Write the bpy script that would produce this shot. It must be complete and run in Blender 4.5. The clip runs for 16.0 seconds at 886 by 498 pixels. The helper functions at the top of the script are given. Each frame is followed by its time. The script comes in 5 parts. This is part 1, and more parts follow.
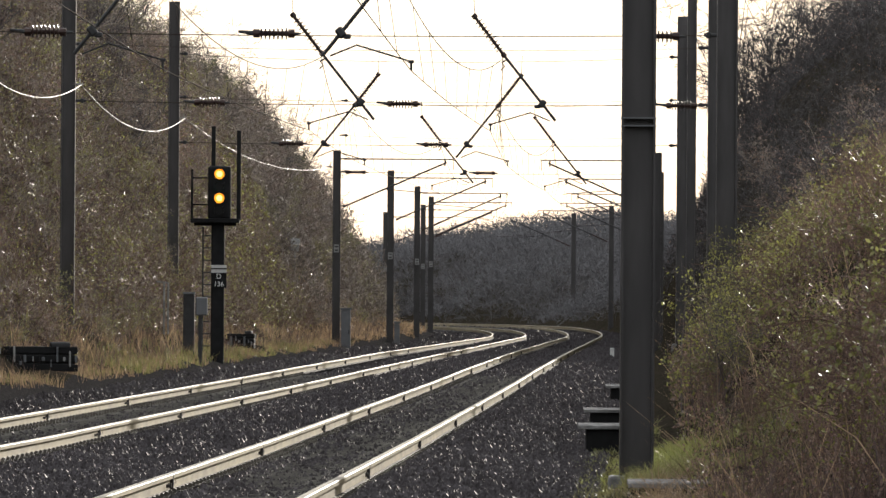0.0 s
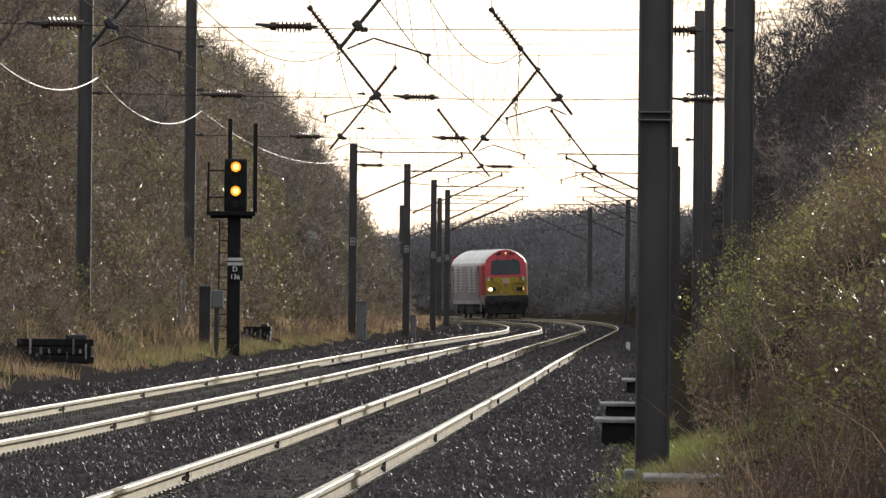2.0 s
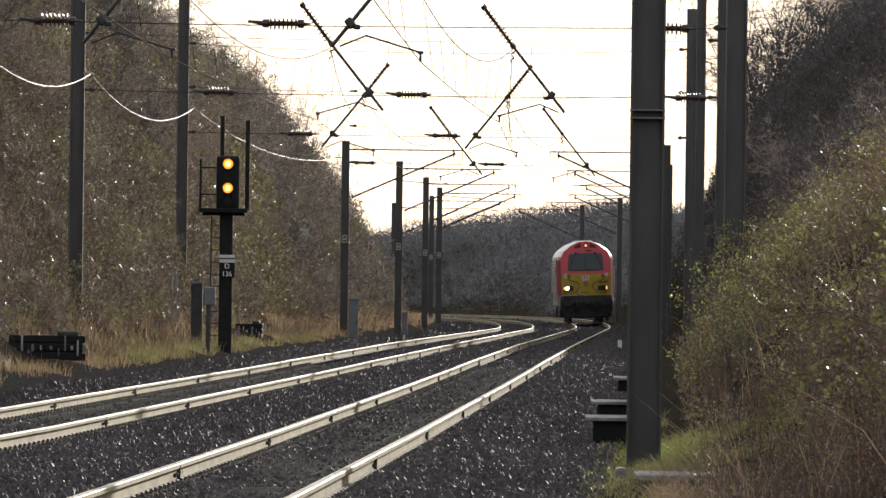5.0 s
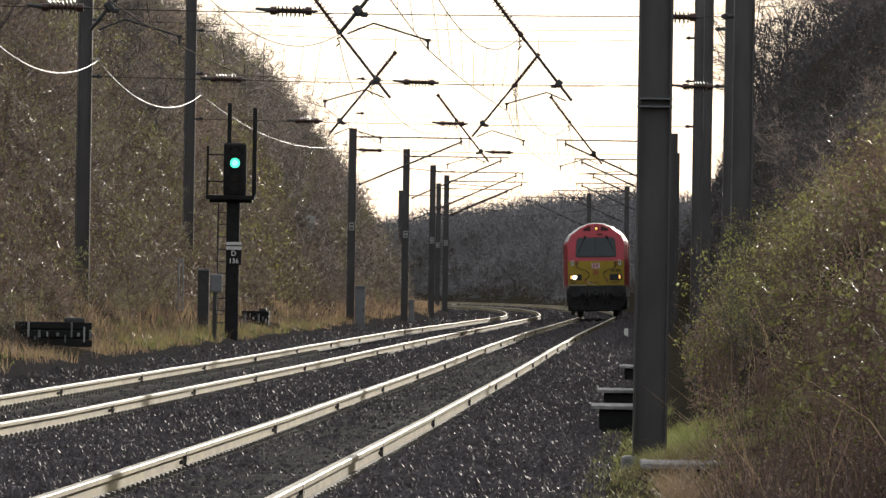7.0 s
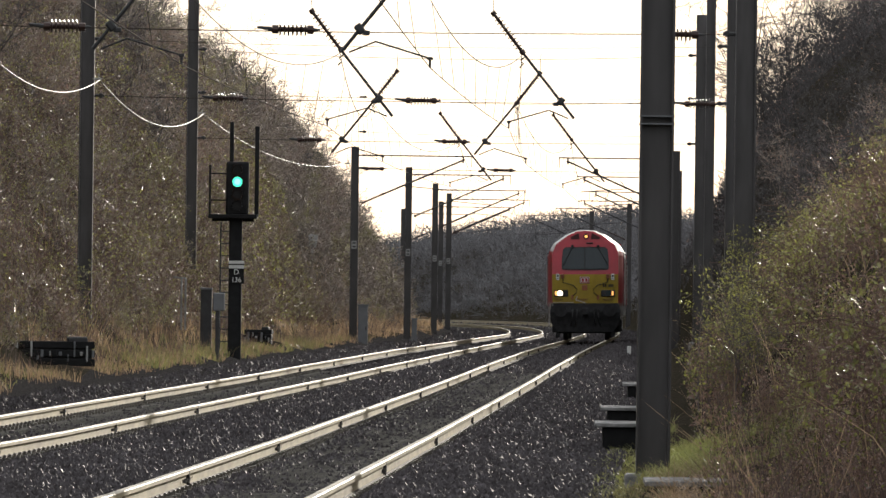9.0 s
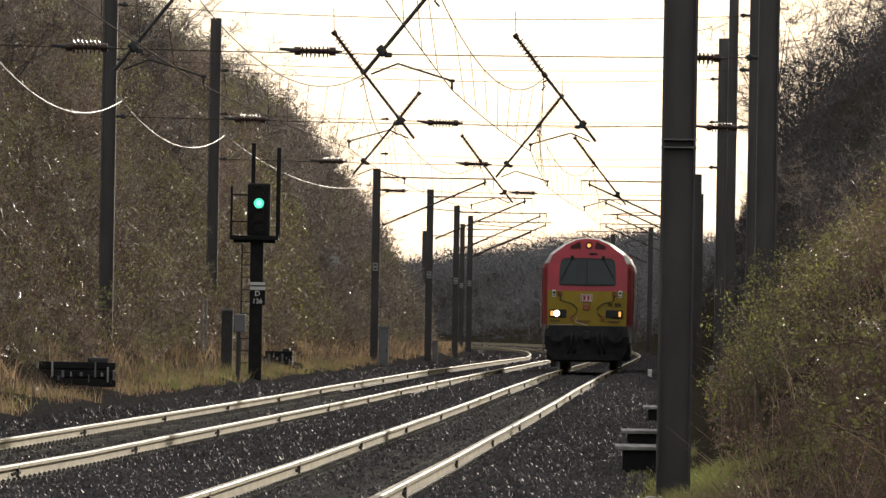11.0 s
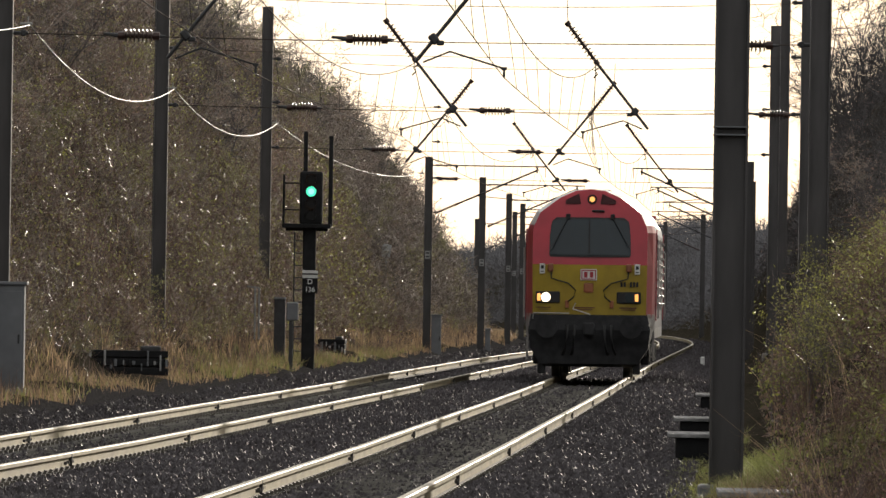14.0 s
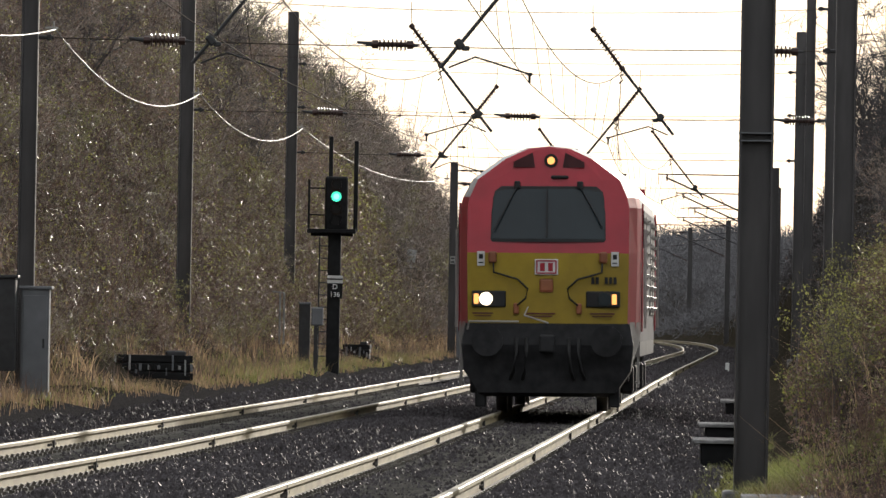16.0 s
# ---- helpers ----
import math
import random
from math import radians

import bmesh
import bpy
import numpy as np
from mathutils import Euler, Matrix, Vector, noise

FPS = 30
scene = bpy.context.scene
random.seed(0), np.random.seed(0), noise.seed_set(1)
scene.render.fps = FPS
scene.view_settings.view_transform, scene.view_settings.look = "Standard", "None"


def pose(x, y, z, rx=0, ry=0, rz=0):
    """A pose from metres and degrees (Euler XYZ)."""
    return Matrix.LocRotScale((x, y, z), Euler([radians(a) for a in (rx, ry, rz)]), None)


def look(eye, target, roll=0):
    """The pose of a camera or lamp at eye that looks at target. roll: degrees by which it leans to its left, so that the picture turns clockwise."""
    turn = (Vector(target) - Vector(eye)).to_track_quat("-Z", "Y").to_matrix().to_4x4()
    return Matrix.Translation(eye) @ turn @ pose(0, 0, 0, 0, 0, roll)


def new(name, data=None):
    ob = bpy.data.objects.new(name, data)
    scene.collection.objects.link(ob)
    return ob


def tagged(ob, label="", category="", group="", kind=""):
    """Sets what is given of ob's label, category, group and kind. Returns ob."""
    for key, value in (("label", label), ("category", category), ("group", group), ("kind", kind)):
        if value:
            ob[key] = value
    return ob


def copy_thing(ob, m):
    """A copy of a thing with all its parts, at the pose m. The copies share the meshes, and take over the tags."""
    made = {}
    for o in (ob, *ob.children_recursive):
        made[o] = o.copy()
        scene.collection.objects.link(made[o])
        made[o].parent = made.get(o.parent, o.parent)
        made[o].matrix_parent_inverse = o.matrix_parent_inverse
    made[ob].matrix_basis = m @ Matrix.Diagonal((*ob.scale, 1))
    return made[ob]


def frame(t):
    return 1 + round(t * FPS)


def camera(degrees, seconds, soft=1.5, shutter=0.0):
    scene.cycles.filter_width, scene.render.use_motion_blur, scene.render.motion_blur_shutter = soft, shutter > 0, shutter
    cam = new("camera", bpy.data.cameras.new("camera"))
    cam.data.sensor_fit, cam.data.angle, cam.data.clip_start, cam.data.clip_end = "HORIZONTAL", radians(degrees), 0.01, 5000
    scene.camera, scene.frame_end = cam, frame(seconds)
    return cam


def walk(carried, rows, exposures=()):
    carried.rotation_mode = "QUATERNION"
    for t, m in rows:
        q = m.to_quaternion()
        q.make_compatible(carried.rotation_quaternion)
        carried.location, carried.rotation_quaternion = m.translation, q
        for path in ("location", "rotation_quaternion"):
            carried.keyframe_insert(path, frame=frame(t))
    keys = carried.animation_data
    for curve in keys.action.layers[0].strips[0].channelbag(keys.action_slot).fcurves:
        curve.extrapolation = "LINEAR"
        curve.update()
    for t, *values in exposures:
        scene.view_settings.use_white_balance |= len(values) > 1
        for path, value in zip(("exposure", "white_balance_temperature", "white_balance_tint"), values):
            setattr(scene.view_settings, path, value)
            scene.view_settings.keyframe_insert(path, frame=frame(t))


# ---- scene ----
# ---- camera: a long lens on a hand-held camera, which only turns ----
EYE = 1.30
cam = camera(5.2820, 16.0, soft=1.5)
TURNS = [
    (0.0, 0.0000, 0.3775, 0.400),
    (0.5, -0.0640, 0.3629, 0.502),
    (1.0, -0.0378, 0.3504, 0.675),
    (1.5, 0.0246, 0.3423, 0.691),
    (2.0, 0.0968, 0.3371, 0.566),
    (2.5, 0.0905, 0.3333, 0.501),
    (3.0, 0.0532, 0.3314, 0.511),
    (3.5, 0.0056, 0.3421, 0.564),
    (4.0, 0.0210, 0.3470, 0.689),
    (6.5, 0.0765, 0.2594, 0.751),
    (7.0, 0.0882, 0.2503, 0.909),
    (7.5, 0.1269, 0.2639, 0.892),
    (8.0, 0.1545, 0.2811, 0.704),
    (8.5, 0.1498, 0.3192, 0.776),
    (9.0, 0.1052, 0.3583, 0.738),
    (9.2, 0.1031, 0.3718, 0.841),
    (11.5, 0.2382, 0.4992, 1.003),
    (12.0, 0.2467, 0.4980, 1.008),
    (12.5, 0.2865, 0.4968, 1.077),
    (13.0, 0.3574, 0.4792, 1.303),
    (13.5, 0.4528, 0.4405, 1.227),
    (14.0, 0.5454, 0.4123, 0.895),
    (14.5, 0.5776, 0.4037, 0.753),
    (15.0, 0.5983, 0.4065, 0.667),
    (15.5, 0.6319, 0.4209, 0.791),
    (16.0, 0.6953, 0.4419, 1.029),
]
walk(cam, [(t, pose(0, 0, EYE, 90 + tilt, 0, yaw) @ pose(0, 0, 0, 0, 0, roll)) for t, yaw, tilt, roll in TURNS],
     exposures=[(0.0, 0.05, 6250, 10), (9.2, 0.05, 6250, 10), (11.5, -0.2, 6650, 10), (13.0, -0.2, 6650, 10), (14.5, -0.1, 6450, 10), (16.0, 0.0, 6250, 10)])

# ---- light: a low winter sun ahead and to the right, thin bright cloud ----
SUN_AZ, SUN_EL = radians(14), radians(13)
world = bpy.data.worlds.new("sky")
scene.world = world
world.use_nodes = True
wn = world.node_tree.nodes
sky = wn.new("ShaderNodeTexSky")
sky.sky_type = "NISHITA"
sky.sun_disc = False
sky.sun_elevation, sky.sun_rotation = SUN_EL, SUN_AZ
sky.air_density, sky.dust_density, sky.ozone_density = 1.0, 1.0, 1.0
veil = wn.new("ShaderNodeMix")
veil.data_type, veil.blend_type = "RGBA", "MIX"
veil.inputs["Factor"].default_value = 0.88
veil.inputs["B"].default_value = (5.5, 5.45, 5.3, 1)
wn["Background"].inputs["Strength"].default_value = 0.2
world.node_tree.links.new(sky.outputs[0], veil.inputs["A"])
world.node_tree.links.new(veil.outputs["Result"], wn["Background"].inputs["Color"])
sun = new("sun", bpy.data.lights.new("sun", "SUN"))
sun.data.energy, sun.data.angle, sun.data.color = 4.5, radians(0.6), (1.0, 0.9, 0.76)
sun.matrix_world = look((60, 140, 60), (60 - math.sin(SUN_AZ) * math.cos(SUN_EL), 140 - math.cos(SUN_AZ) * math.cos(SUN_EL), 60 - math.sin(SUN_EL)))


# ---- materials ----
def mat(name, colour, rough=0.7, metal=0.0, vary=0.25, scale=6.0, bump=0.0, second=None, spread=0.0, emit=0.0, stretch=(1, 1, 1), coat=0.0, spec=0.5):
    """A surface with two scales of variation, an optional second colour in patches, and a spread from piece to piece."""
    m = bpy.data.materials.new(name)
    m.use_nodes = True
    n, l = m.node_tree.nodes, m.node_tree.links
    b = n["Principled BSDF"]
    b.inputs["Roughness"].default_value, b.inputs["Metallic"].default_value = rough, metal
    b.inputs["Coat Weight"].default_value, b.inputs["Specular IOR Level"].default_value = coat, spec
    geo = n.new("ShaderNodeTexCoord")
    mp = n.new("ShaderNodeMapping")
    mp.inputs["Scale"].default_value = stretch
    l.new(geo.outputs["Object"], mp.inputs["Vector"])
    coarse, fine = n.new("ShaderNodeTexNoise"), n.new("ShaderNodeTexNoise")
    coarse.inputs["Scale"].default_value, fine.inputs["Scale"].default_value = scale * 0.15, scale
    coarse.inputs["Detail"].default_value = fine.inputs["Detail"].default_value = 5
    l.new(mp.outputs[0], coarse.inputs["Vector"])
    l.new(mp.outputs[0], fine.inputs["Vector"])
    mix = n.new("ShaderNodeMix")
    mix.data_type = "RGBA"
    other = second or tuple(c * 0.6 for c in colour)
    mix.inputs["A"].default_value, mix.inputs["B"].default_value = (*colour, 1), (*other, 1)
    ramp = n.new("ShaderNodeMapRange")
    ramp.inputs["From Min"].default_value, ramp.inputs["From Max"].default_value = 0.38, 0.62
    l.new(coarse.outputs["Fac"], ramp.inputs["Value"])
    l.new(ramp.outputs[0], mix.inputs["Factor"])
    hsv = n.new("ShaderNodeHueSaturation")
    l.new(mix.outputs["Result"], hsv.inputs["Color"])
    val = n.new("ShaderNodeMapRange")
    val.inputs["From Min"].default_value, val.inputs["From Max"].default_value = 0.3, 0.7
    val.inputs["To Min"].default_value, val.inputs["To Max"].default_value = 1 - vary, 1 + vary
    l.new(fine.outputs["Fac"], val.inputs["Value"])
    if spread:
        rnd, isl, both = n.new("ShaderNodeObjectInfo"), n.new("ShaderNodeNewGeometry"), n.new("ShaderNodeMath")
        both.operation = "ADD"
        l.new(rnd.outputs["Random"], both.inputs[0])
        l.new(isl.outputs["Random Per Island"], both.inputs[1])
        sp = n.new("ShaderNodeMapRange")
        sp.inputs["From Max"].default_value = 2.0
        sp.inputs["To Min"].default_value, sp.inputs["To Max"].default_value = 1 - spread, 1 + spread
        l.new(both.outputs[0], sp.inputs["Value"])
        mul = n.new("ShaderNodeMath")
        mul.operation = "MULTIPLY"
        l.new(val.outputs[0], mul.inputs[0])
        l.new(sp.outputs[0], mul.inputs[1])
        l.new(mul.outputs[0], hsv.inputs["Value"])
    else:
        l.new(val.outputs[0], hsv.inputs["Value"])
    l.new(hsv.outputs[0], b.inputs["Base Color"])
    if bump:
        bp = n.new("ShaderNodeBump")
        bp.inputs["Strength"].default_value, bp.inputs["Distance"].default_value = 0.8, bump
        l.new(fine.outputs["Fac"], bp.inputs["Height"])
        l.new(bp.outputs[0], b.inputs["Normal"])
    if emit:
        b.inputs["Emission Color"].default_value, b.inputs["Emission Strength"].default_value = (*colour, 1), emit
    return m


def leaf_mat(name, colour, second, spread=0.5, rough=0.5, glow=0.35):
    """Leaves and grass: colour differs from blade to blade, and light comes through."""
    m = mat(name, colour, rough, vary=0.2, scale=2.0, second=second, spread=spread)
    n, l = m.node_tree.nodes, m.node_tree.links
    tr, mx = n.new("ShaderNodeBsdfTranslucent"), n.new("ShaderNodeMixShader")
    b = n["Principled BSDF"]
    l.new(b.inputs["Base Color"].links[0].from_socket, tr.inputs["Color"])
    mx.inputs[0].default_value = glow
    l.new(b.outputs[0], mx.inputs[1])
    l.new(tr.outputs[0], mx.inputs[2])
    l.new(mx.outputs[0], n["Material Output"].inputs["Surface"])
    return m


M_SOIL = mat("bank_earth", (0.042, 0.034, 0.027), 0.95, vary=0.5, scale=9, second=(0.028, 0.026, 0.018), bump=0.05, spec=0.0)
M_BALLAST = mat("ballast_stone", (0.078, 0.071, 0.075), 0.6, vary=0.4, scale=14, second=(0.048, 0.043, 0.044), spread=0.45, bump=0.008, spec=0.03)
M_BED = mat("ballast_bed", (0.036, 0.033, 0.033), 0.6, vary=0.6, scale=22, bump=0.04, second=(0.035, 0.033, 0.032), spec=0.0)
M_RAIL_WEB = mat("dusty_rail_steel", (0.40, 0.335, 0.20), 0.7, 0.05, vary=0.2, scale=8, second=(0.33, 0.275, 0.18), stretch=(1, 0.15, 1), spec=0.35)
M_RAIL_HEAD = mat("worn_rail_steel", (0.34, 0.30, 0.23), 0.55, 0.4, vary=0.12, scale=6, spec=0.2)
M_RAIL_FOOT = mat("dark_rail_foot", (0.055, 0.046, 0.038), 0.85, vary=0.35, scale=10, spec=0.1)
M_SLEEPER = mat("concrete_sleeper", (0.13, 0.125, 0.11), 0.9, vary=0.3, scale=14, second=(0.07, 0.066, 0.06), bump=0.01, spread=0.3, spec=0.0)
M_JOINT = mat("dark_joint_steel", (0.05, 0.045, 0.04), 0.6, 0.3, vary=0.3)
M_CLIP = mat("clip_steel", (0.10, 0.09, 0.075), 0.5, 0.3, vary=0.3)
M_STEEL = mat("galvanised_mast_steel", (0.075, 0.07, 0.07), 0.42, 0.4, vary=0.25, scale=5, second=(0.042, 0.039, 0.039), stretch=(1, 1, 0.2))
M_DARK = mat("dark_painted_steel", (0.03, 0.03, 0.032), 0.5, 0.1, vary=0.3, scale=8)
M_RUSTY = mat("brown_insulator_glaze", (0.05, 0.026, 0.02), 0.45, 0.0, vary=0.3, scale=8, spec=0.3)
M_WIRE = mat("copper_wire", (0.07, 0.06, 0.052), 0.7, 0.1, vary=0.1, spec=0.0)
M_ALU = mat("aluminium_wire", (0.40, 0.39, 0.37), 0.55, 0.8, vary=0.05)
M_GREY_BOX = mat("grey_cabinet_paint", (0.15, 0.155, 0.165), 0.55, vary=0.12, scale=4, second=(0.11, 0.115, 0.12))
M_WHITE = mat("white_sign_paint", (0.78, 0.78, 0.76), 0.5, vary=0.06)
M_PLATE = mat("weathered_plate", (0.38, 0.38, 0.37), 0.6, vary=0.1)
M_CONC = mat("grey_concrete", (0.27, 0.265, 0.26), 0.85, vary=0.3, scale=10, bump=0.01)


# ---- plan of the line: centre of the running track, its height, and its cant ----
ENTRY, TIGHTEN = 380.0, 1.45e-6
RISE_Y = [-40, 180, 240, 350, 420, 496, 560, 700]
RISE_Z = [0.0, 0.0, 0.06, 0.18, 0.25, 0.52, 0.58, 0.66]
STATIONS = [60, 100, 150, 200, 260, 330, 420, 500, 600]
LIFT = [-0.034, -0.032, 0.017, 0.087, 0.116, 0.089, 0.079, 0.033, 0.035]
LEFT_DROP = [0.022, 0.013, 0.002, -0.014, -0.026, -0.040, -0.068, -0.110, -0.107]
CANT_NEAR = [0.036, 0.029, 0.014, 0.005, -0.004, 0.015, 0.055, 0.052, 0.055]
CANT_LEFT = [0.007, -0.010, -0.025, -0.034, -0.050, -0.025, 0.020, 0.014, 0.020]
CENTRES = [3.98, 3.81, 3.75, 3.61, 3.50, 3.48, 3.40, 3.55, 3.60]
SPACING = 3.6


def smooth(y, ys, vs):
    """Linear between the stations, rounded over 24 m."""
    return sum(float(np.interp(y + k, ys, vs)) for k in (-12, -6, 0, 6, 12)) / 5


def line_x(y):
    """Nearly straight as far as ENTRY, then a tightening curve to the left."""
    u = min(max(0.0, y - ENTRY), 280.0)
    x = -3.22 + 0.0215 * y + 2.9e-6 * min(y, ENTRY) ** 2 + 0.0022 * max(0.0, y - ENTRY) - TIGHTEN * u ** 3
    return x - 3 * TIGHTEN * 280.0 ** 2 * max(0.0, y - ENTRY - 280.0)


def line_z(y):
    return smooth(y, RISE_Y, RISE_Z) + float(np.interp(y, STATIONS, LIFT))


def cant(y, k=0):
    return float(np.interp(y, STATIONS, CANT_LEFT if k else CANT_NEAR))


def spacing(y):
    return float(np.interp(y, STATIONS, CENTRES))


def track_x(y, k):
    """Centre of the running track (k = 0) or of the track beside it (k = 1)."""
    return line_x(y) - k * spacing(y)


def track_z(y, k):
    return line_z(y) + (float(np.interp(y, STATIONS, LEFT_DROP)) if k else 0.0)


# ---- mesh helpers ----
def mesh_ob(name, verts, faces, material, parent=None, label="", smooth_faces=False):
    me = bpy.data.meshes.new(name)
    me.from_pydata([tuple(v) for v in verts], [], faces)
    me.update()
    me.materials.append(material)
    if smooth_faces:
        me.polygons.foreach_set("use_smooth", [True] * len(me.polygons))
    ob = new(name, me)
    ob.parent = parent
    if label:
        ob["label"] = label
    return ob


def part(name, bm, material, parent=None, label=""):
    me = bpy.data.meshes.new(name)
    bm.to_mesh(me)
    bm.free()
    me.materials.append(material)
    ob = new(name, me)
    ob.parent = parent
    if label:
        ob["label"] = label
    return ob


def thing(name, x, y, z, label, category, group="", kind="", rz=0.0):
    ob = new(name)
    ob.matrix_basis = pose(x, y, z, 0, 0, rz)
    ob.empty_display_size = 0.2
    return tagged(ob, label, category, group, kind)


def box(bm, cx, cy, cz, sx, sy, sz, bevel=0.0, turn=None):
    r = bmesh.ops.create_cube(bm, size=1.0)
    m = Matrix.Translation((cx, cy, cz)) @ (turn or Matrix()) @ Matrix.Diagonal((sx, sy, sz, 1))
    bmesh.ops.transform(bm, matrix=m, verts=r["verts"])
    if bevel:
        edges = list({e for v in r["verts"] for e in v.link_edges})
        bmesh.ops.bevel(bm, geom=edges, offset=bevel, segments=2, affect="EDGES", profile=0.5)
    return bm


def rod(bm, a, b, r, n=8, r2=None):
    """A round bar from a to b."""
    a, b = Vector(a), Vector(b)
    d = b - a
    res = bmesh.ops.create_cone(bm, cap_ends=True, segments=n, radius1=r, radius2=r if r2 is None else r2, depth=d.length)
    m = Matrix.Translation((a + b) / 2) @ d.to_track_quat("Z", "Y").to_matrix().to_4x4()
    bmesh.ops.transform(bm, matrix=m, verts=res["verts"])
    return bm


def run(points, r, n=6):
    """Vertices and faces of a bent round wire along points."""
    pts = [Vector(p) for p in points]
    verts, faces = [], []
    for i, p in enumerate(pts):
        d = (pts[min(i + 1, len(pts) - 1)] - pts[max(i - 1, 0)]).normalized()
        side = d.cross(Vector((0, 0, 1)))
        side = side.normalized() if side.length > 1e-4 else Vector((1, 0, 0))
        up = side.cross(d)
        for k in range(n):
            a = 2 * math.pi * k / n
            verts.append(p + side * (r * math.cos(a)) + up * (r * math.sin(a)))
    for i in range(len(pts) - 1):
        for k in range(n):
            faces.append((i * n + k, i * n + (k + 1) % n, (i + 1) * n + (k + 1) % n, (i + 1) * n + k))
    faces += [tuple(range(n - 1, -1, -1)), tuple((len(pts) - 1) * n + k for k in range(n))]
    return verts, faces


def wire(name, points, r, material, parent=None, n=6, label=""):
    return mesh_ob(name, *run(points, r, n), material, parent, label, True)


def sagging(a, b, sag, n=14):
    a, b = Vector(a), Vector(b)
    return [a.lerp(b, i / n) - Vector((0, 0, sag * 4 * (i / n) * (1 - i / n))) for i in range(n + 1)]


# ---- ground: one sheet, shaped along the line as a cutting ----
OFFS = ([-900, -400, -200, -110, -70, -50, -38, -30, -25, -21, -18, -16.5, -15, -13.9, -12.8, -11.8, -10.8, -9.8, -9, -8.4, -7.9, -7.4, -6.9, -6.4]
        + [round(-6.1 + 0.2 * k, 2) for k in range(45)]
        + [3.0, 3.3, 3.6, 3.9, 4.2, 4.5, 4.9, 5.3, 5.8, 6.4, 7, 8, 9.5, 11.5, 14, 17, 21, 26, 34, 46, 70, 110, 200, 400, 900])
LEFT_O = [-900, -40, -22, -17, -12.8, -10.9, -9.5, -8.5, -7.2, -6.5]
LEFT_Z = [12.0, 12.0, 11.6, 10.3, 6.7, 3.6, 0.9, 0.1, -0.06, -0.33]
RIGHT_O = [2.9, 3.5, 4.2, 5.2, 7, 12, 20, 40, 900]
RIGHT_Z = [-0.22, -0.1, 0.8, 2.1, 3.5, 6.0, 7.5, 8.5, 8.5]
HILL_O = [2.9, 3.5, 5, 7, 9, 12, 20, 900]
HILL_Z = [-0.3, 0.0, 4.6, 7.6, 9.6, 11.4, 12.5, 12.5]
FAR_O = [2.9, 4.0, 8, 12, 20, 40, 900]
FAR_Z = [-0.3, 0.2, 2.5, 4.2, 5.5, 6.0, 6.0]
BED_Q = [-2.0, -1.45, -1.1, -0.66, 0.66, 0.92, 1.25, 1.65, 2.3, 2.9]
BED_Z = [-0.13, -0.13, -0.17, -0.205, -0.205, -0.135, -0.10, -0.12, -0.27, -0.30]


def ground_z(o, y):
    sp = spacing(y)
    if o < -6.3:
        z = float(np.interp(o, LEFT_O, LEFT_Z))
        z *= float(np.interp(y, [0, 330, 430, 560, 800], [1.2, 1.2, 1.0, 0.7, 0.6])) if z > 0 else 1.0
    elif o > 2.75:
        q = o - float(np.interp(y, [60, 90, 130], [0.8, 0.6, 0.0]))
        near, hill, far = (float(np.interp(p, a, b)) for p, a, b in ((q, RIGHT_O, RIGHT_Z), (o, HILL_O, HILL_Z), (o, FAR_O, FAR_Z)))
        z = near + (hill - near) * float(np.interp(y, [255, 292], [0, 1]))
        far *= float(np.interp(y, [540, 640, 720], [1.0, 1.0, 0.6]))
        z += (far - z) * float(np.interp(y, [440, 540], [0, 1]))
    elif o > -sp / 2:
        z = float(np.interp(o, BED_Q, BED_Z))
    else:
        z = float(np.interp(o + sp, [-2.9, -2.5, -2.0, -1.2, -0.66, 0.66, 1.0, 1.5, 2.0], [-0.36, -0.32, -0.26, -0.20, -0.205, -0.205, -0.19, -0.14, -0.13]))
        z += float(np.interp(y, STATIONS, LEFT_DROP))
    wild = min(1.0, max(0.0, max(-6.6 - o, o - 2.6)) / 1.5)
    lump = noise.noise((o * 0.35, y * 0.25, 3.1)) * 0.35 + noise.noise((o * 1.1, y * 0.8, 8.2)) * 0.13
    if wild == 0.0:
        z += noise.noise((o * 1.9, y * 0.9, 5.5)) * 0.022
    # a grassy hump behind the foot of the nearest mast
    z += 0.22 * math.exp(-((line_x(y) + o - 2.3) / 0.42) ** 2 - ((y - 89) / 4.0) ** 2)
    if y > 735:
        z = max(z, float(np.interp(y, [735, 800, 1000, 3500], [0.0, 3.0, 4.5, 5.0])))
    return line_z(y) + z + wild * lump


def build_ground():
    ys = [-500, -200, -80, -20] + list(range(20, 640, 4)) + list(range(640, 1000, 20)) + [1100, 1300, 1700, 2400, 3500]
    verts, faces, w = [], [], len(OFFS)
    for y in ys:
        lx = line_x(min(y, 700))
        for o in OFFS:
            verts.append((lx + o, y, ground_z(o, y)))
    for i in range(len(ys) - 1):
        for j in range(w - 1):
            faces.append((i * w + j, i * w + j + 1, (i + 1) * w + j + 1, (i + 1) * w + j))
    ob = mesh_ob("ground", verts, faces, M_SOIL, smooth_faces=True)
    ob.data.materials.append(M_BED)
    for p in ob.data.polygons:
        if -7.41 <= OFFS[p.index % (w - 1)] < 2.45:
            p.material_index = 1
    tagged(ob, "earth cutting banks with brown undergrowth beside dark ballast", "ground", kind="structure")
    return np.array(ys, float), np.array(OFFS, float), np.array([v[2] for v in verts]).reshape(len(ys), w)


GRID_Y, GRID_O, GRID_Z = build_ground()
LINE_Y = np.arange(0.0, 1000.0, 2.0)
LINE_X = np.array([line_x(y) for y in LINE_Y])


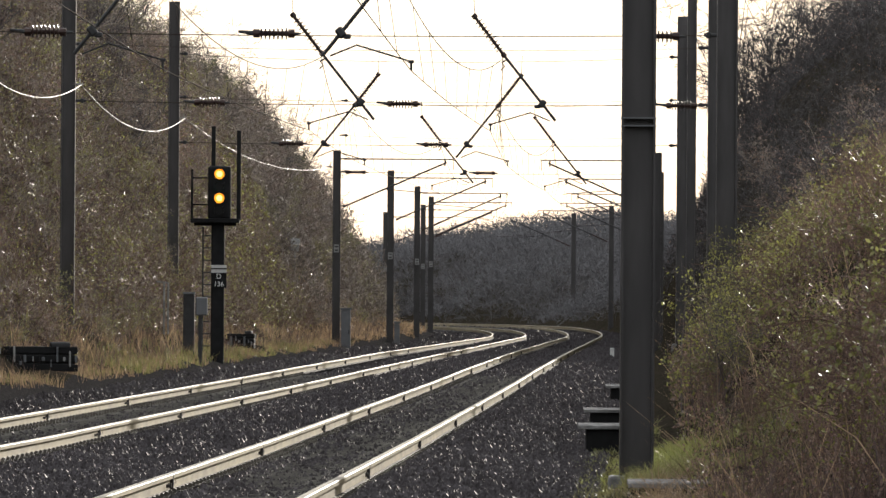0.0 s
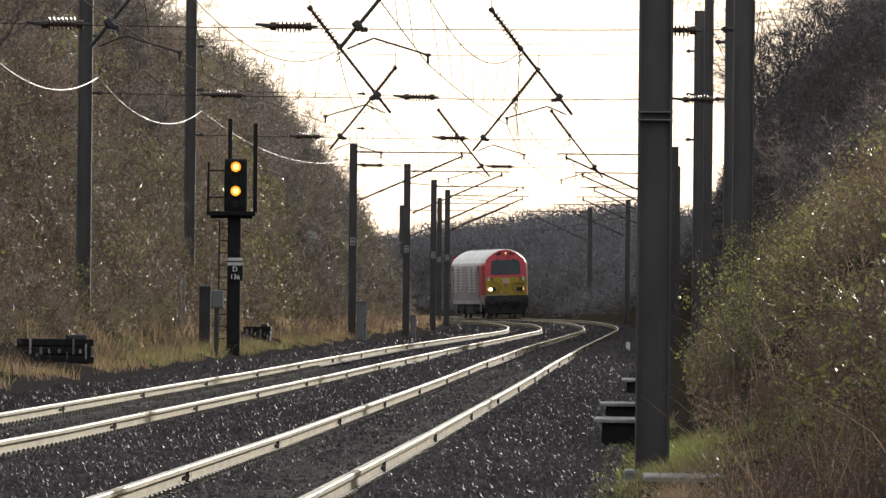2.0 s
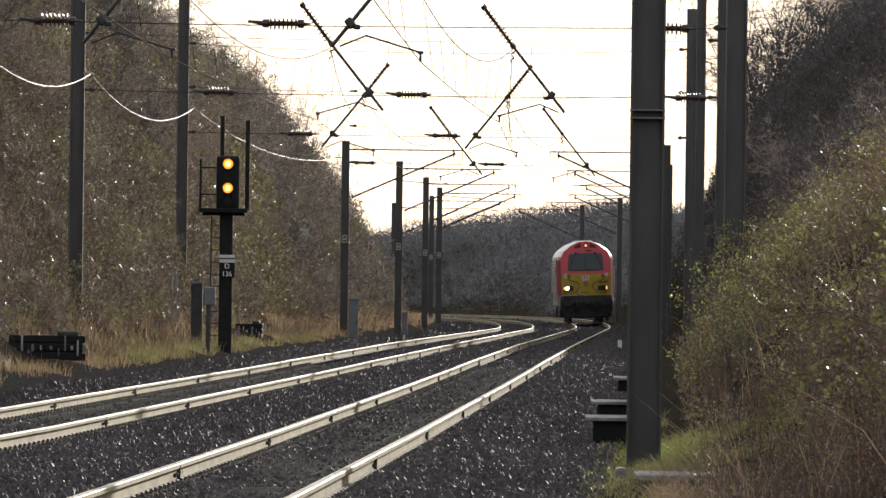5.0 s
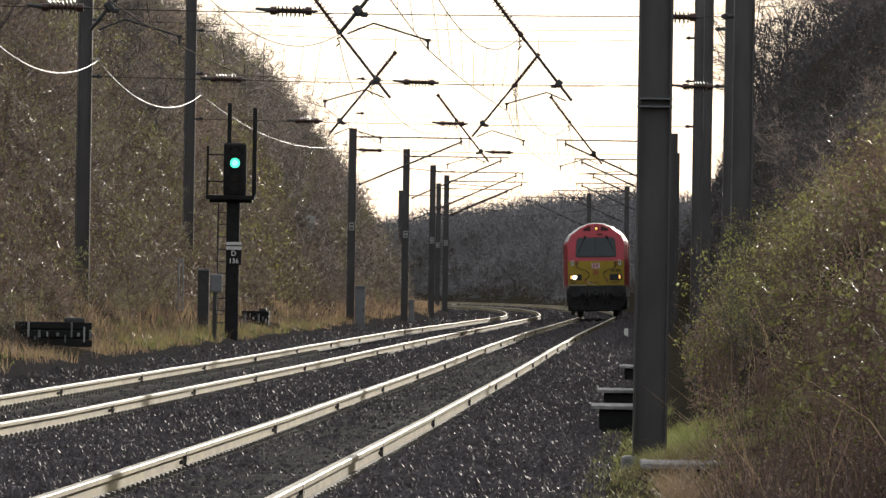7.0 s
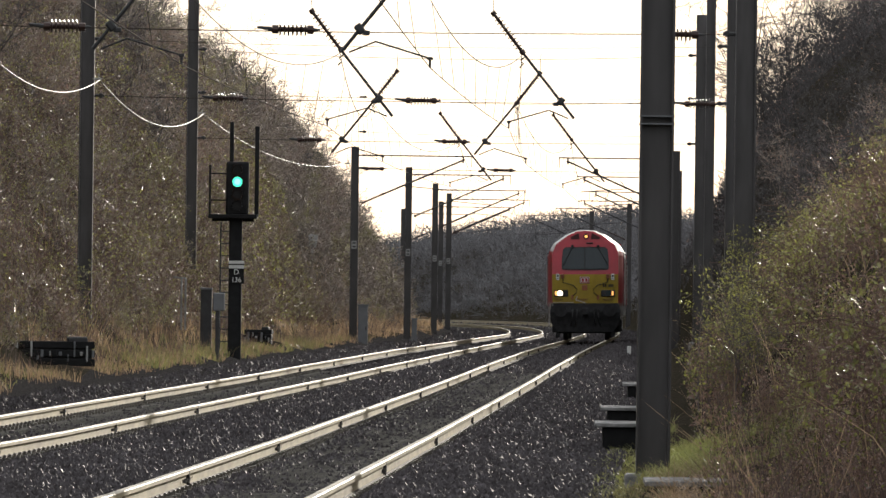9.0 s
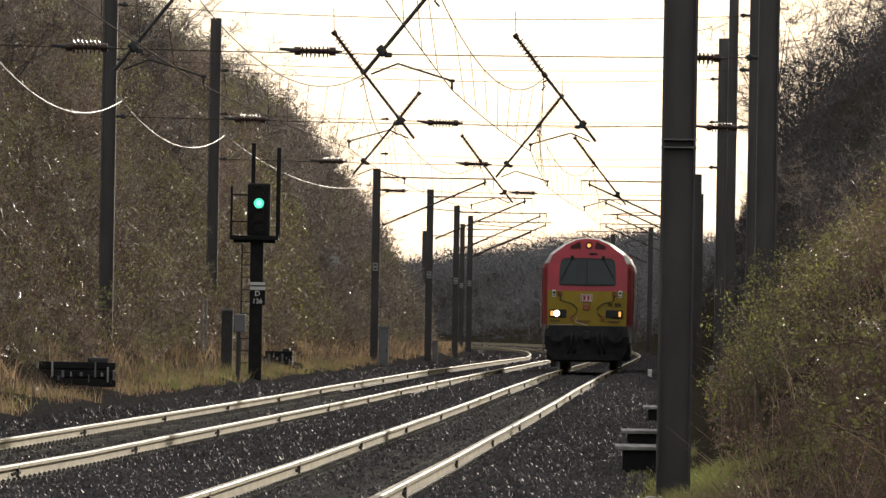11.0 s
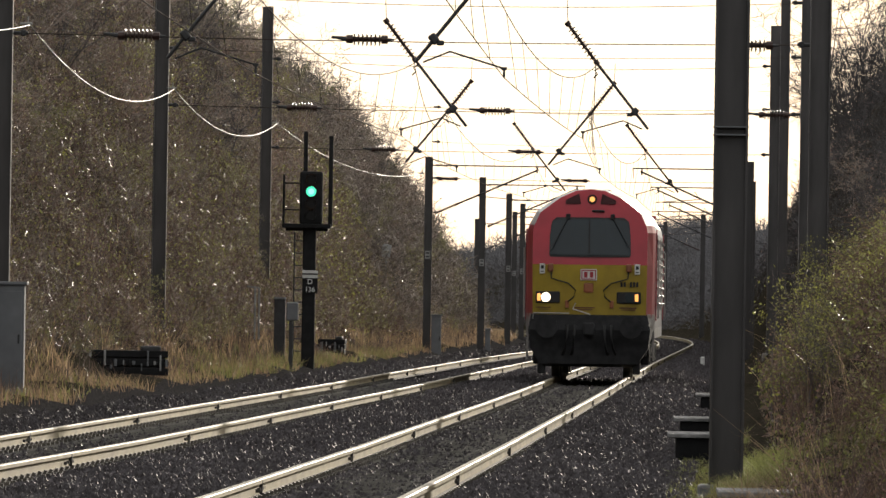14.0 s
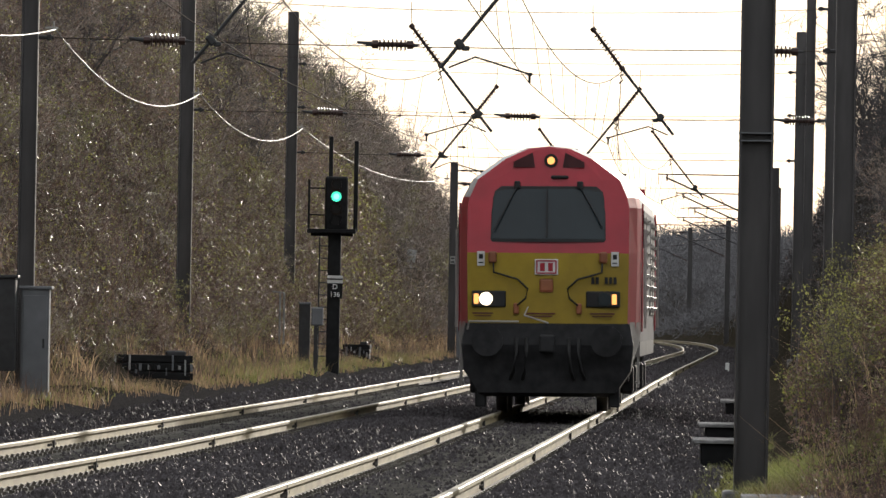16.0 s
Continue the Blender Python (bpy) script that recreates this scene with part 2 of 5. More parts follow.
def ground_at(os_, ys):
    """Heights of the ground sheet at many points at once."""
    i = np.clip(np.searchsorted(GRID_Y, ys) - 1, 0, len(GRID_Y) - 2)
    j = np.clip(np.searchsorted(GRID_O, os_) - 1, 0, len(GRID_O) - 2)
    u = (ys - GRID_Y[i]) / (GRID_Y[i + 1] - GRID_Y[i])
    v = (os_ - GRID_O[j]) / (GRID_O[j + 1] - GRID_O[j])
    return (GRID_Z[i, j] * (1 - u) + GRID_Z[i + 1, j] * u) * (1 - v) + (GRID_Z[i, j + 1] * (1 - u) + GRID_Z[i + 1, j + 1] * u) * v


def line_at(ys):
    return np.interp(ys, LINE_Y, LINE_X)

# ---- track ----
RAIL = [(-0.07, -0.159), (0.07, -0.159), (0.07, -0.148), (0.012, -0.125), (0.010, -0.052), (0.036, -0.038), (0.036, -0.006), (0.028, 0.0),
        (-0.028, 0.0), (-0.036, -0.006), (-0.036, -0.038), (-0.010, -0.052), (-0.012, -0.125), (-0.07, -0.148)]


def rail_point(y, k, side):
    return track_x(y, k) + side * 0.7525, y, track_z(y, k) + side * cant(y, k) * 0.5


def build_rail(k, side, parent):
    ys = list(np.arange(20, 120, 2.0)) + list(np.arange(120, 380, 5.0)) + list(np.arange(380, 730, 4.0))
    verts, faces, n = [], [], len(RAIL)
    for y in ys:
        x, _, z = rail_point(y, k, side)
        for a, b in RAIL:
            verts.append((x + a, y, z + b))
    for i in range(len(ys) - 1):
        for c in range(n):
            faces.append((i * n + c, (i + 1) * n + c, (i + 1) * n + (c + 1) % n, i * n + (c + 1) % n))
    ob = mesh_ob("rail", verts, faces, M_RAIL_WEB, parent, "steel rail with a polished head")
    ob.data.materials.append(M_RAIL_HEAD)
    ob.data.materials.append(M_RAIL_FOOT)
    for p in ob.data.polygons:
        if p.index % n in (6, 7, 8):
            p.material_index = 1
        elif p.index % n in (0, 1, 2, 12, 13):
            p.material_index = 2
    return ob


TRACKS = []
for k in (0, 1):
    track = thing("railway_track", 0, 0, 0, "railway track with bright worn rails on concrete sleepers", "track", "running lines", kind="structure")
    for side in (-1, 1):
        build_rail(k, side, track)
    TRACKS.append((k, track))

# ---- overhead line: masts ----
def mast(x, y, zb, zt, w=0.28, lean=0.0, label="dark grey steel mast of H section beside the line"):
    """An H-section post with a base plate, its web facing along the line."""
    m = thing("electrification_mast", x, y, zb, label, "mast", "overhead line masts")
    h, t = zt - zb, 0.02
    a, c = w / 2, w / 2 - t
    outline = [(-a, -a), (-c, -a), (-c, -t / 2), (c, -t / 2), (c, -a), (a, -a), (a, a), (c, a), (c, t / 2), (-c, t / 2), (-c, a), (-a, a)]
    bm = bmesh.new()
    low = bm.faces.new([bm.verts.new((px, py, 0)) for px, py in outline])
    up = bmesh.ops.extrude_face_region(bm, geom=[low])["geom"]
    bmesh.ops.translate(bm, vec=(0, 0, h), verts=[v for v in up if isinstance(v, bmesh.types.BMVert)])
    bmesh.ops.recalc_face_normals(bm, faces=bm.faces)
    part("post", bm, M_STEEL, m)
    bm = bmesh.new()
    box(bm, 0, 0, -0.2, w + 0.2, w + 0.2, 0.42, 0.03)
    part("foundation", bm, M_CONC, m)
    return m


def band(m, w, z, n=2):
    for k in range(n):
        bm = bmesh.new()
        box(bm, 0, 0, z - 0.07 * k, w + 0.012, w + 0.012, 0.012)
        part("strap", bm, M_GREY_BOX, m, "thin pale steel strap round the mast")


def plate(m, w, z):
    bm = bmesh.new()
    box(bm, 0, -w / 2 - 0.012, z, 0.17, 0.02, 0.26, 0.004)
    part("number_plate", bm, M_PLATE, m, "small pale plate")
    for k in (-1, 1):
        bm = bmesh.new()
        box(bm, 0, -w / 2 - 0.026, z + 0.06 * k, 0.11, 0.006, 0.05)
        part("plate_bar", bm, M_DARK, m)


near_mast = mast(1.744, 86, -0.16, 7.6, 0.303, label="large dark steel mast of H section on the grassy verge")
band(near_mast, 0.303, 3.21)


def bank_mast(x, y, zt, w):
    return mast(x, y, ground_z(x - line_x(y), y) + 0.02, zt, w)


for x, y, zt, w in ((4.36, 148, 10.6, 0.32), (5.70, 202, 10.4, 0.3), (6.34, 255, 9.2, 0.3), (5.88, 228, 9.9, 0.22), (-8.22, 148, 9.4, 0.26), (-7.9, 202, 9.5, 0.30), (-7.17, 255, 9.5, 0.29)):
    bank_mast(x, y, zt, w)
FAR_MASTS = ((318, -3.53, 7.10), (365, -2.00, 8.25), (415, -1.12, 9.40), (460, -0.58, 9.50), (505, -1.05, 8.85), (548, -3.30, 7.45))
FAR_Y = [row[0] for row in FAR_MASTS]
for y, xl, xr in FAR_MASTS:
    plate(mast(xl, y, line_z(y) - 0.3, line_z(y) + 6.4, 0.26), 0.26, 3.45)
    mast(xr, y, line_z(y) - 0.3, line_z(y) + 6.4, 0.26)


# ---- overhead line: span wires, drop arms, insulators ----
def insulator(bm, a, b, r=0.085, ribs=8):
    a, b = Vector(a), Vector(b)
    rod(bm, a, b, r * 0.36, 10)
    for k in range(ribs):
        p = a.lerp(b, 0.14 + 0.72 * k / (ribs - 1))
        d = (b - a).normalized() * 0.012
        rod(bm, p - d, p + d, r, 14, r * 0.7)
    for e in (0.0, 1.0):
        p = a.lerp(b, e)
        d = (b - a).normalized() * 0.05
        rod(bm, p - d, p + d, r * 0.6, 8)


ROW_Y = {148: (5.60, 1, (-5.43, -1.60), -8.22, 4.36, (-6.15, -2.63, 3.30)),
         202: (5.70, -1, (-1.75, 2.07), -7.90, 5.70, (-4.93, -0.87, 5.00)),
         255: (5.77, 1, (-3.19, 0.61), -7.17, 6.34, (-4.05, -0.20)),
         318: (5.94, -1, (0.71, 4.45), -3.53, 7.05, (-2.90, 1.38))}
TIPS, CLAMPS = {0: [], 1: []}, {0: [], 1: []}


def drop_arm(x, y, z, d, which):
    """A steel arm that hangs across the span wires, with its insulator above and the bent steady arm below."""
    arm = thing("drop_arm", x, y, z, "slanting steel overhead line arm with ribbed brown insulator", "overhead arm", "overhead line arms")
    bm = bmesh.new()
    rod(bm, (-0.28 * d, 0, -0.36), (0.82 * d, 0, 1.02), 0.03, 8)
    part("strut", bm, M_DARK, arm)
    bm = bmesh.new()
    insulator(bm, (0.82 * d, 0, 1.02), (1.44 * d, 0, 1.83), 0.098, 9)
    part("insulator", bm, M_RUSTY, arm, "ribbed brown insulator")
    bm = bmesh.new()
    box(bm, 0, 0, 0, 0.13, 0.12, 0.17, 0.03, Matrix.Rotation(-0.66 * d, 4, "Y"))
    box(bm, 0.10 * d, 0, -0.06, 0.12, 0.07, 0.08, 0.02)
    part("clamp", bm, M_DARK, arm)
    part_verts = run([(-0.16 * d, 0.03, -0.36), (0.25 * d, 0.03, -0.19), (1.09 * d, 0.03, -0.44)], 0.017)
    mesh_ob("steady_arm", *part_verts, M_DARK, arm)
    bm = bmesh.new()
    rod(bm, (1.09 * d, 0.03, -0.43), (1.09 * d, 0.03, -0.58), 0.022, 6)
    box(bm, 1.09 * d, 0.03, -0.44, 0.09, 0.04, 0.05, 0.01)
    part("dropper_clip", bm, M_DARK, arm)
    mesh_ob("hook", *run([(0.72 * d, 0, 0.95), (0.86 * d, 0, 0.86), (0.80 * d, 0, 0.78), (0.88 * d, 0, 0.70)], 0.018), M_DARK, arm)
    TIPS[which].append(Vector((x + 1.09 * d, y + 0.03, z - 0.58)))
    CLAMPS[which].append(Vector((x + 0.84 * d, y, z + 0.95)))
    tagged(wire("hanger", [(x + 1.44 * d, y, z + 1.83), (x + 1.46 * d, y, z + 2.35)], 0.008, M_WIRE, None, 5), "thin vertical hanger wire above the arm", "wire", "overhead line hangers")


for y, (z, d, knobs, xl, xr, ins) in ROW_Y.items():
    for i, x in enumerate(knobs):
        drop_arm(x, y, z, d, i)
    for dz, sag, r in ((0.0, 0.05, 0.009), (2.35, 0.18, 0.008), (1.2, 0.10, 0.006)):
        tagged(wire("span_wire", sagging((xl, y + 0.05, z + dz), (xr, y + 0.05, z + dz), sag, 20), r, M_WIRE), "thin span wire across both tracks", "wire", "span wires")
    for x in ins:
        t = thing("span_insulator", x, y + 0.05, z - 0.02, "brown ribbed insulator in a span wire", "insulator", "span insulators")
        bm = bmesh.new()
        insulator(bm, (-0.27, 0, 0), (0.27, 0, 0), 0.11, 7)
        part("ribs", bm, M_RUSTY, t)
        bm = bmesh.new()
        rod(bm, (-0.55, 0, 0.03), (-0.27, 0, 0), 0.02, 6, 0.04)
        part("end_fitting", bm, M_DARK, t)
        bm = bmesh.new()
        rod(bm, (0.27, 0, 0), (0.42, 0, 0), 0.03, 6, 0.015)
        part("end_fitting", bm, M_DARK, t)
    for m, x, s in ((0, xl, 1), (1, xr, -1)):
        for dz in (0.0, 1.2, 2.35):
            t = thing("wire_anchor", x + s * 0.24, y + 0.05, z + dz, "small dark steel anchor fitting on a mast", "fitting", "wire anchors")
            bm = bmesh.new()
            rod(bm, (-0.12, 0, 0), (0.12, 0, 0), 0.03, 6)
            box(bm, 0.05 * s, 0, 0, 0.08, 0.07, 0.10, 0.02)
            part("shackle", bm, M_DARK, t)


def cantilever(x, y, s, reach=3.75):
    """A bracket on a mast: a level tie, a slanting strut and a steady arm."""
    zt = line_z(y) + 6.12
    c = thing("bracket_arm", x, y, zt, "steel bracket arm on a mast holding the wires", "overhead arm", "bracket arms")
    bm = bmesh.new()
    rod(bm, (0, 0, 0), (s * reach, 0, 0), 0.022, 6)
    part("tie", bm, M_DARK, c)
    bm = bmesh.new()
    rod(bm, (s * 0.8, 0, -1.28), (s * (reach - 0.25), 0, -0.1), 0.03, 8)
    part("strut", bm, M_DARK, c)
    bm = bmesh.new()
    insulator(bm, (s * 0.12, 0, -1.58), (s * 0.8, 0, -1.28), 0.07, 7)
    part("insulator", bm, M_RUSTY, c)
    bm = bmesh.new()
    insulator(bm, (s * 0.15, 0, 0), (s * 0.75, 0, 0), 0.06, 7)
    part("insulator", bm, M_RUSTY, c)
    mesh_ob("steady_arm", *run([(s * 1.7, 0, -0.75), (s * 1.5, 0, -1.0), (s * 3.0, 0, -1.12)], 0.016), M_DARK, c)
    bm = bmesh.new()
    rod(bm, (s * (reach - 0.3), 0, 0), (s * (reach - 0.3), 0, -0.22), 0.03, 6)
    rod(bm, (s * (reach - 0.02), 0, 0.02), (s * (reach - 0.02), 0, -0.35), 0.012, 6)
    part("hanger", bm, M_DARK, c)


for y, xl, xr in FAR_MASTS:
    cantilever(xl + 0.13, y, 1)
    cantilever(xr - 0.13, y, -1)

# ---- contact and catenary wires, droppers, return conductor ----
for k, off in ((0, -SPACING), (1, 0.0)):
    lead = Vector((line_x(71) + off - 0.2, 71, 5.35))
    tips = [lead] + TIPS[k] + [Vector((line_x(y) + off + (0.25 if i % 2 else -0.25), y, line_z(y) + 5.0)) for i, y in enumerate(FAR_Y[1:])]
    tops = [lead + Vector((0.3, 0, 1.35))] + CLAMPS[k] + [p + Vector((0, 0, 1.2)) for p in tips[5:]]
    pts, cat = [], []
    for i in range(len(tips) - 1):
        pts += sagging(tips[i], tips[i + 1], 0.06, 8)[:-1]
        cat += sagging(tops[i], tops[i + 1], 0.75, 16)[:-1]
    tagged(wire("contact_wire", pts + [tips[-1]], 0.008, M_WIRE), "dark copper contact wire over the track", "wire", "contact wires")
    tagged(wire("catenary_wire", cat + [tops[-1]], 0.009, M_WIRE), "sagging catenary wire that carries the contact wire", "wire", "catenary wires")
    for i in range(len(tips) - 1):
        for q in range(1, 8):
            f = q / 8
            lo = tips[i].lerp(tips[i + 1], f) - Vector((0, 0, 0.24 * f * (1 - f)))
            hi = tops[i].lerp(tops[i + 1], f) - Vector((0, 0, 3.0 * f * (1 - f)))
            if hi.z - lo.z > 0.06 and i < 5:
                tagged(wire("dropper", [lo, hi], 0.005, M_WIRE, None, 4), "thin dropper between catenary and contact wire", "wire", "droppers")

RETURN = [(-8.3, 95, 5.3), (-7.83, 148, 5.72), (-7.63, 202, 6.03), (-6.88, 255, 6.40), (-3.72, 318, 6.07)]
for a, b, sag in zip(RETURN, RETURN[1:], (0.52, 0.64, 0.62, 0.55)):
    tagged(wire("return_conductor", sagging(a, b, sag, 20), 0.0095, M_ALU, None, 8), "bright bare aluminium wire slung between masts", "wire", "return conductors")
for x, y, z in RETURN[1:]:
    t = thing("conductor_bracket", x - 0.06, y, z, "small pale bracket holding a bright wire", "fitting", "conductor brackets")
    bm = bmesh.new()
    box(bm, 0, 0, 0.02, 0.2, 0.05, 0.04, 0.01)
    rod(bm, (0.03, 0, 0.02), (0.03, 0, 0.13), 0.018, 6)
    part("bracket", bm, M_ALU, t)

# ---- signal ----
def lamp_mat(name, colour, strength):
    m = bpy.data.materials.new(name)
    m.use_nodes = True
    b = m.node_tree.nodes["Principled BSDF"]
    b.inputs["Base Color"].default_value = (*colour, 1)
    b.inputs["Emission Color"].default_value, b.inputs["Emission Strength"].default_value = (*colour, 1), strength
    return m


M_YELLOW_LAMP = lamp_mat("yellow_signal_light", (1.0, 0.36, 0.02), 1.3)
M_YELLOW_CORE = lamp_mat("bright_yellow_light", (1.0, 0.78, 0.25), 1.6)
M_GREEN_CORE = lamp_mat("bright_green_light", (0.35, 1.0, 0.80), 1.3)
M_GREEN_LAMP = lamp_mat("green_signal_light", (0.10, 1.0, 0.60), 1.15)
M_LENS = mat("dark_lens_glass", (0.012, 0.012, 0.013), 0.3, vary=0.05, spec=0.2)
M_BLACK = mat("black_signal_paint", (0.016, 0.016, 0.017), 0.65, vary=0.3, scale=6, spec=0.15)

SIG_X, SIG_Y = -5.32, 227.0
SIG_Z = line_z(SIG_Y) - 0.46
signal = thing("railway_signal", SIG_X, SIG_Y, SIG_Z, "black colour light signal on a post with a ladder and landing", "signal")
bm = bmesh.new()
box(bm, 0, 0, 1.87, 0.31, 0.24, 3.74, 0.02)
part("post", bm, M_BLACK, signal)
bm = bmesh.new()
box(bm, 0, 0, 0.05, 0.55, 0.5, 0.12, 0.02)
part("base", bm, M_CONC, signal)
bm = bmesh.new()
box(bm, -0.07, 0, 3.74, 1.15, 0.8, 0.10, 0.01)
box(bm, -0.07, 0, 3.66, 1.0, 0.1, 0.08)
part("landing", bm, M_BLACK, signal)
bm = bmesh.new()
box(bm, 0.03, -0.12, 4.40, 0.54, 0.30, 1.26, 0.05)
part("head", bm, M_BLACK, signal)
for z0 in (4.12, 4.75):
    mesh_ob("guard_rail", *run([(-0.25, 0.3, z0), (-0.62, 0.3, z0), (-0.62, -0.3, z0), (-0.25, -0.3, z0)], 0.016, 6), M_BLACK, signal)
for yy in (-0.3, 0.3):
    bm = bmesh.new()
    rod(bm, (-0.62, yy, 3.74), (-0.62, yy, 4.95), 0.02)
    part("guard_post", bm, M_BLACK, signal)
for x0, z1 in ((-0.12, 5.98), (0.48, 5.88)):
    bm = bmesh.new()
    box(bm, x0, 0.12, (3.74 + z1) / 2, 0.10, 0.10, z1 - 3.74, 0.01)
    part("upright", bm, M_BLACK, signal)
for x0 in (-0.36, -0.08):
    bm = bmesh.new()
    box(bm, x0, 0.3, 1.8, 0.035, 0.05, 3.6)
    part("stile", bm, M_DARK, signal)
for k in range(12):
    bm = bmesh.new()
    rod(bm, (-0.36, 0.3, 0.2 + 0.29 * k), (-0.08, 0.3, 0.2 + 0.29 * k), 0.014, 6)
    part("rung", bm, M_DARK, signal)
bm = bmesh.new()
box(bm, 0.03, -0.15, 2.33, 0.36, 0.02, 0.36, 0.004)
part("id_plate", bm, M_BLACK, signal, "black plate with white characters")
bm = bmesh.new()
box(bm, 0.03, -0.15, 2.60, 0.36, 0.02, 0.18, 0.004)
stripe = part("white_plate", bm, M_WHITE, signal, "white plate with a dark line")
bm = bmesh.new()
box(bm, 0.03, -0.163, 2.605, 0.36, 0.008, 0.03)
part("plate_line", bm, M_BLACK, stripe)
for word, z0, size in (("D", 2.37, 0.17), ("136", 2.19, 0.16)):
    cu = bpy.data.curves.new("characters", "FONT")
    cu.body, cu.size, cu.align_x, cu.extrude = word, size, "CENTER", 0.004
    cu.materials.append(M_WHITE)
    ob = new("characters", cu)
    ob.parent, ob.matrix_basis = signal, pose(0.03, -0.168, z0, 90, 0, 0)

LAMPS = []
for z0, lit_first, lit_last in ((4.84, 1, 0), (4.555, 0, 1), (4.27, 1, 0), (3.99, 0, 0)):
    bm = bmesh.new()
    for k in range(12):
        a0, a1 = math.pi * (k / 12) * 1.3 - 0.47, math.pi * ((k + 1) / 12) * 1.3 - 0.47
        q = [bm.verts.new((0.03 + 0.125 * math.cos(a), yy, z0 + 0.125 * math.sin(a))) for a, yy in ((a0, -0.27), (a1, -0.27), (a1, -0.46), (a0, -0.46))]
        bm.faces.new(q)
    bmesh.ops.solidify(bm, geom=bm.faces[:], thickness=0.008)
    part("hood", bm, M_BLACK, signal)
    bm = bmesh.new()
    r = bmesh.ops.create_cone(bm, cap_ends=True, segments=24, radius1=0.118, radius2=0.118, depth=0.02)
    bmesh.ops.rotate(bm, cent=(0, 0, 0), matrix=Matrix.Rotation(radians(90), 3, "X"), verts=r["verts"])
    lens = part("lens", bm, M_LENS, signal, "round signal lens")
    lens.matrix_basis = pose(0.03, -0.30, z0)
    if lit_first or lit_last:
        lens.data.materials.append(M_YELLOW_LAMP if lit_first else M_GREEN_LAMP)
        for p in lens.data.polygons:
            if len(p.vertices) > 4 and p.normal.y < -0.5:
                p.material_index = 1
        # bright core inside a deeper rim: the lamp's halo is put into the lens colours
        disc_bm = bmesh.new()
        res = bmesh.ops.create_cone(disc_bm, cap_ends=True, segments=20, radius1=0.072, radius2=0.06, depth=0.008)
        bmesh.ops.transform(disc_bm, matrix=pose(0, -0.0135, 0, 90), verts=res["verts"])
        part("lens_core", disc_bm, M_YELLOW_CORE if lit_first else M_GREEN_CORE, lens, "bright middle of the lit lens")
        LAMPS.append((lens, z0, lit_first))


# ---- lineside things ----
def cabinet(x, y, z, w, d, h, label, door=True):
    c = thing("equipment_cabinet", x, y, z, label, "cabinet", "equipment cabinets")
    bm = bmesh.new()
    box(bm, 0, 0, h / 2, w, d, h, 0.015)
    part("body", bm, M_GREY_BOX, c)
    bm = bmesh.new()
    box(bm, 0, 0, h + 0.02, w + 0.08, d + 0.08, 0.05, 0.01)
    part("roof", bm, M_GREY_BOX, c)
    if door:
        bm = bmesh.new()
        box(bm, 0.0, -d / 2 - 0.01, h / 2, w * 0.84, 0.02, h * 0.88, 0.006)
        dr = part("door", bm, M_GREY_BOX, c)
        bm = bmesh.new()
        box(bm, w * 0.32, -d / 2 - 0.03, h * 0.5, 0.03, 0.03, 0.14, 0.006)
        part("handle", bm, M_DARK, dr)
        bm = bmesh.new()
        box(bm, 0, 0, 0.03, w + 0.06, d + 0.06, 0.1)
        part("plinth", bm, M_CONC, c)
    return c


cabinet(-7.98, 146.6, 0.05, 0.43, 0.4, 1.66, "tall grey steel equipment cabinet in the grass")
overgrown = cabinet(-8.56, 146, 0.45, 0.62, 0.5, 1.42, "dark weathered equipment cabinet half overgrown", False)
for piece in overgrown.children:
    piece.data.materials[0] = M_DARK
cabinet(-3.2, 317.4, -0.12, 0.33, 0.4, 1.5, "narrow grey cabinet beside a mast")
cabinet(-2.0 + 0.28, 364, 0.0, 0.2, 0.3, 0.9, "small rusty box beside a mast", False)

post_box = thing("terminal_box", -5.60, 222, -0.15, "grey terminal box on a dark post beside the signal", "junction box")
bm = bmesh.new()
box(bm, 0, 0, 0.72, 0.09, 0.09, 1.44)
part("post", bm, M_DARK, post_box)
bm = bmesh.new()
box(bm, 0.03, 0, 1.55, 0.28, 0.2, 0.42, 0.03)
part("box", bm, M_GREY_BOX, post_box)
back = thing("relay_case", -6.1, 231, 0.0, "dark upright relay case behind the signal", "cabinet")
bm = bmesh.new()
box(bm, 0, 0, 0.85, 0.27, 0.25, 1.7, 0.01)
part("case", bm, M_DARK, back)
bm = bmesh.new()
box(bm, 0, 0, 1.72, 0.3, 0.28, 0.05, 0.01)
part("lid", bm, M_GREY_BOX, back)

posts = thing("marker_posts", -6.75, 232, 0.72, "pair of pale weathered posts with a top bar", "post")
for x0 in (-0.06, 0.04):
    bm = bmesh.new()
    box(bm, x0 + 0.08, 0, 0.62, 0.045, 0.05, 1.24, 0.006)
    part("post", bm, M_CONC, posts)
bm = bmesh.new()
box(bm, -0.03, 0, 1.26, 0.30, 0.06, 0.04, 0.005, Matrix.Rotation(0.1, 4, "Y"))
part("top_bar", bm, M_CONC, posts)


board = thing("notice_board", -5.4, 350, ground_z(-5.4 - line_x(350), 350) - 0.1, "small pale notice board on a post among the bushes", "sign")
bm = bmesh.new()
box(bm, 0, 0, 0.7, 0.07, 0.07, 1.4, 0.01)
part("post", bm, M_CONC, board)
bm = bmesh.new()
box(bm, 0, -0.05, 1.3, 0.34, 0.03, 0.46, 0.01, Matrix.Rotation(0.15, 4, "Y"))
part("panel", bm, M_PLATE, board)


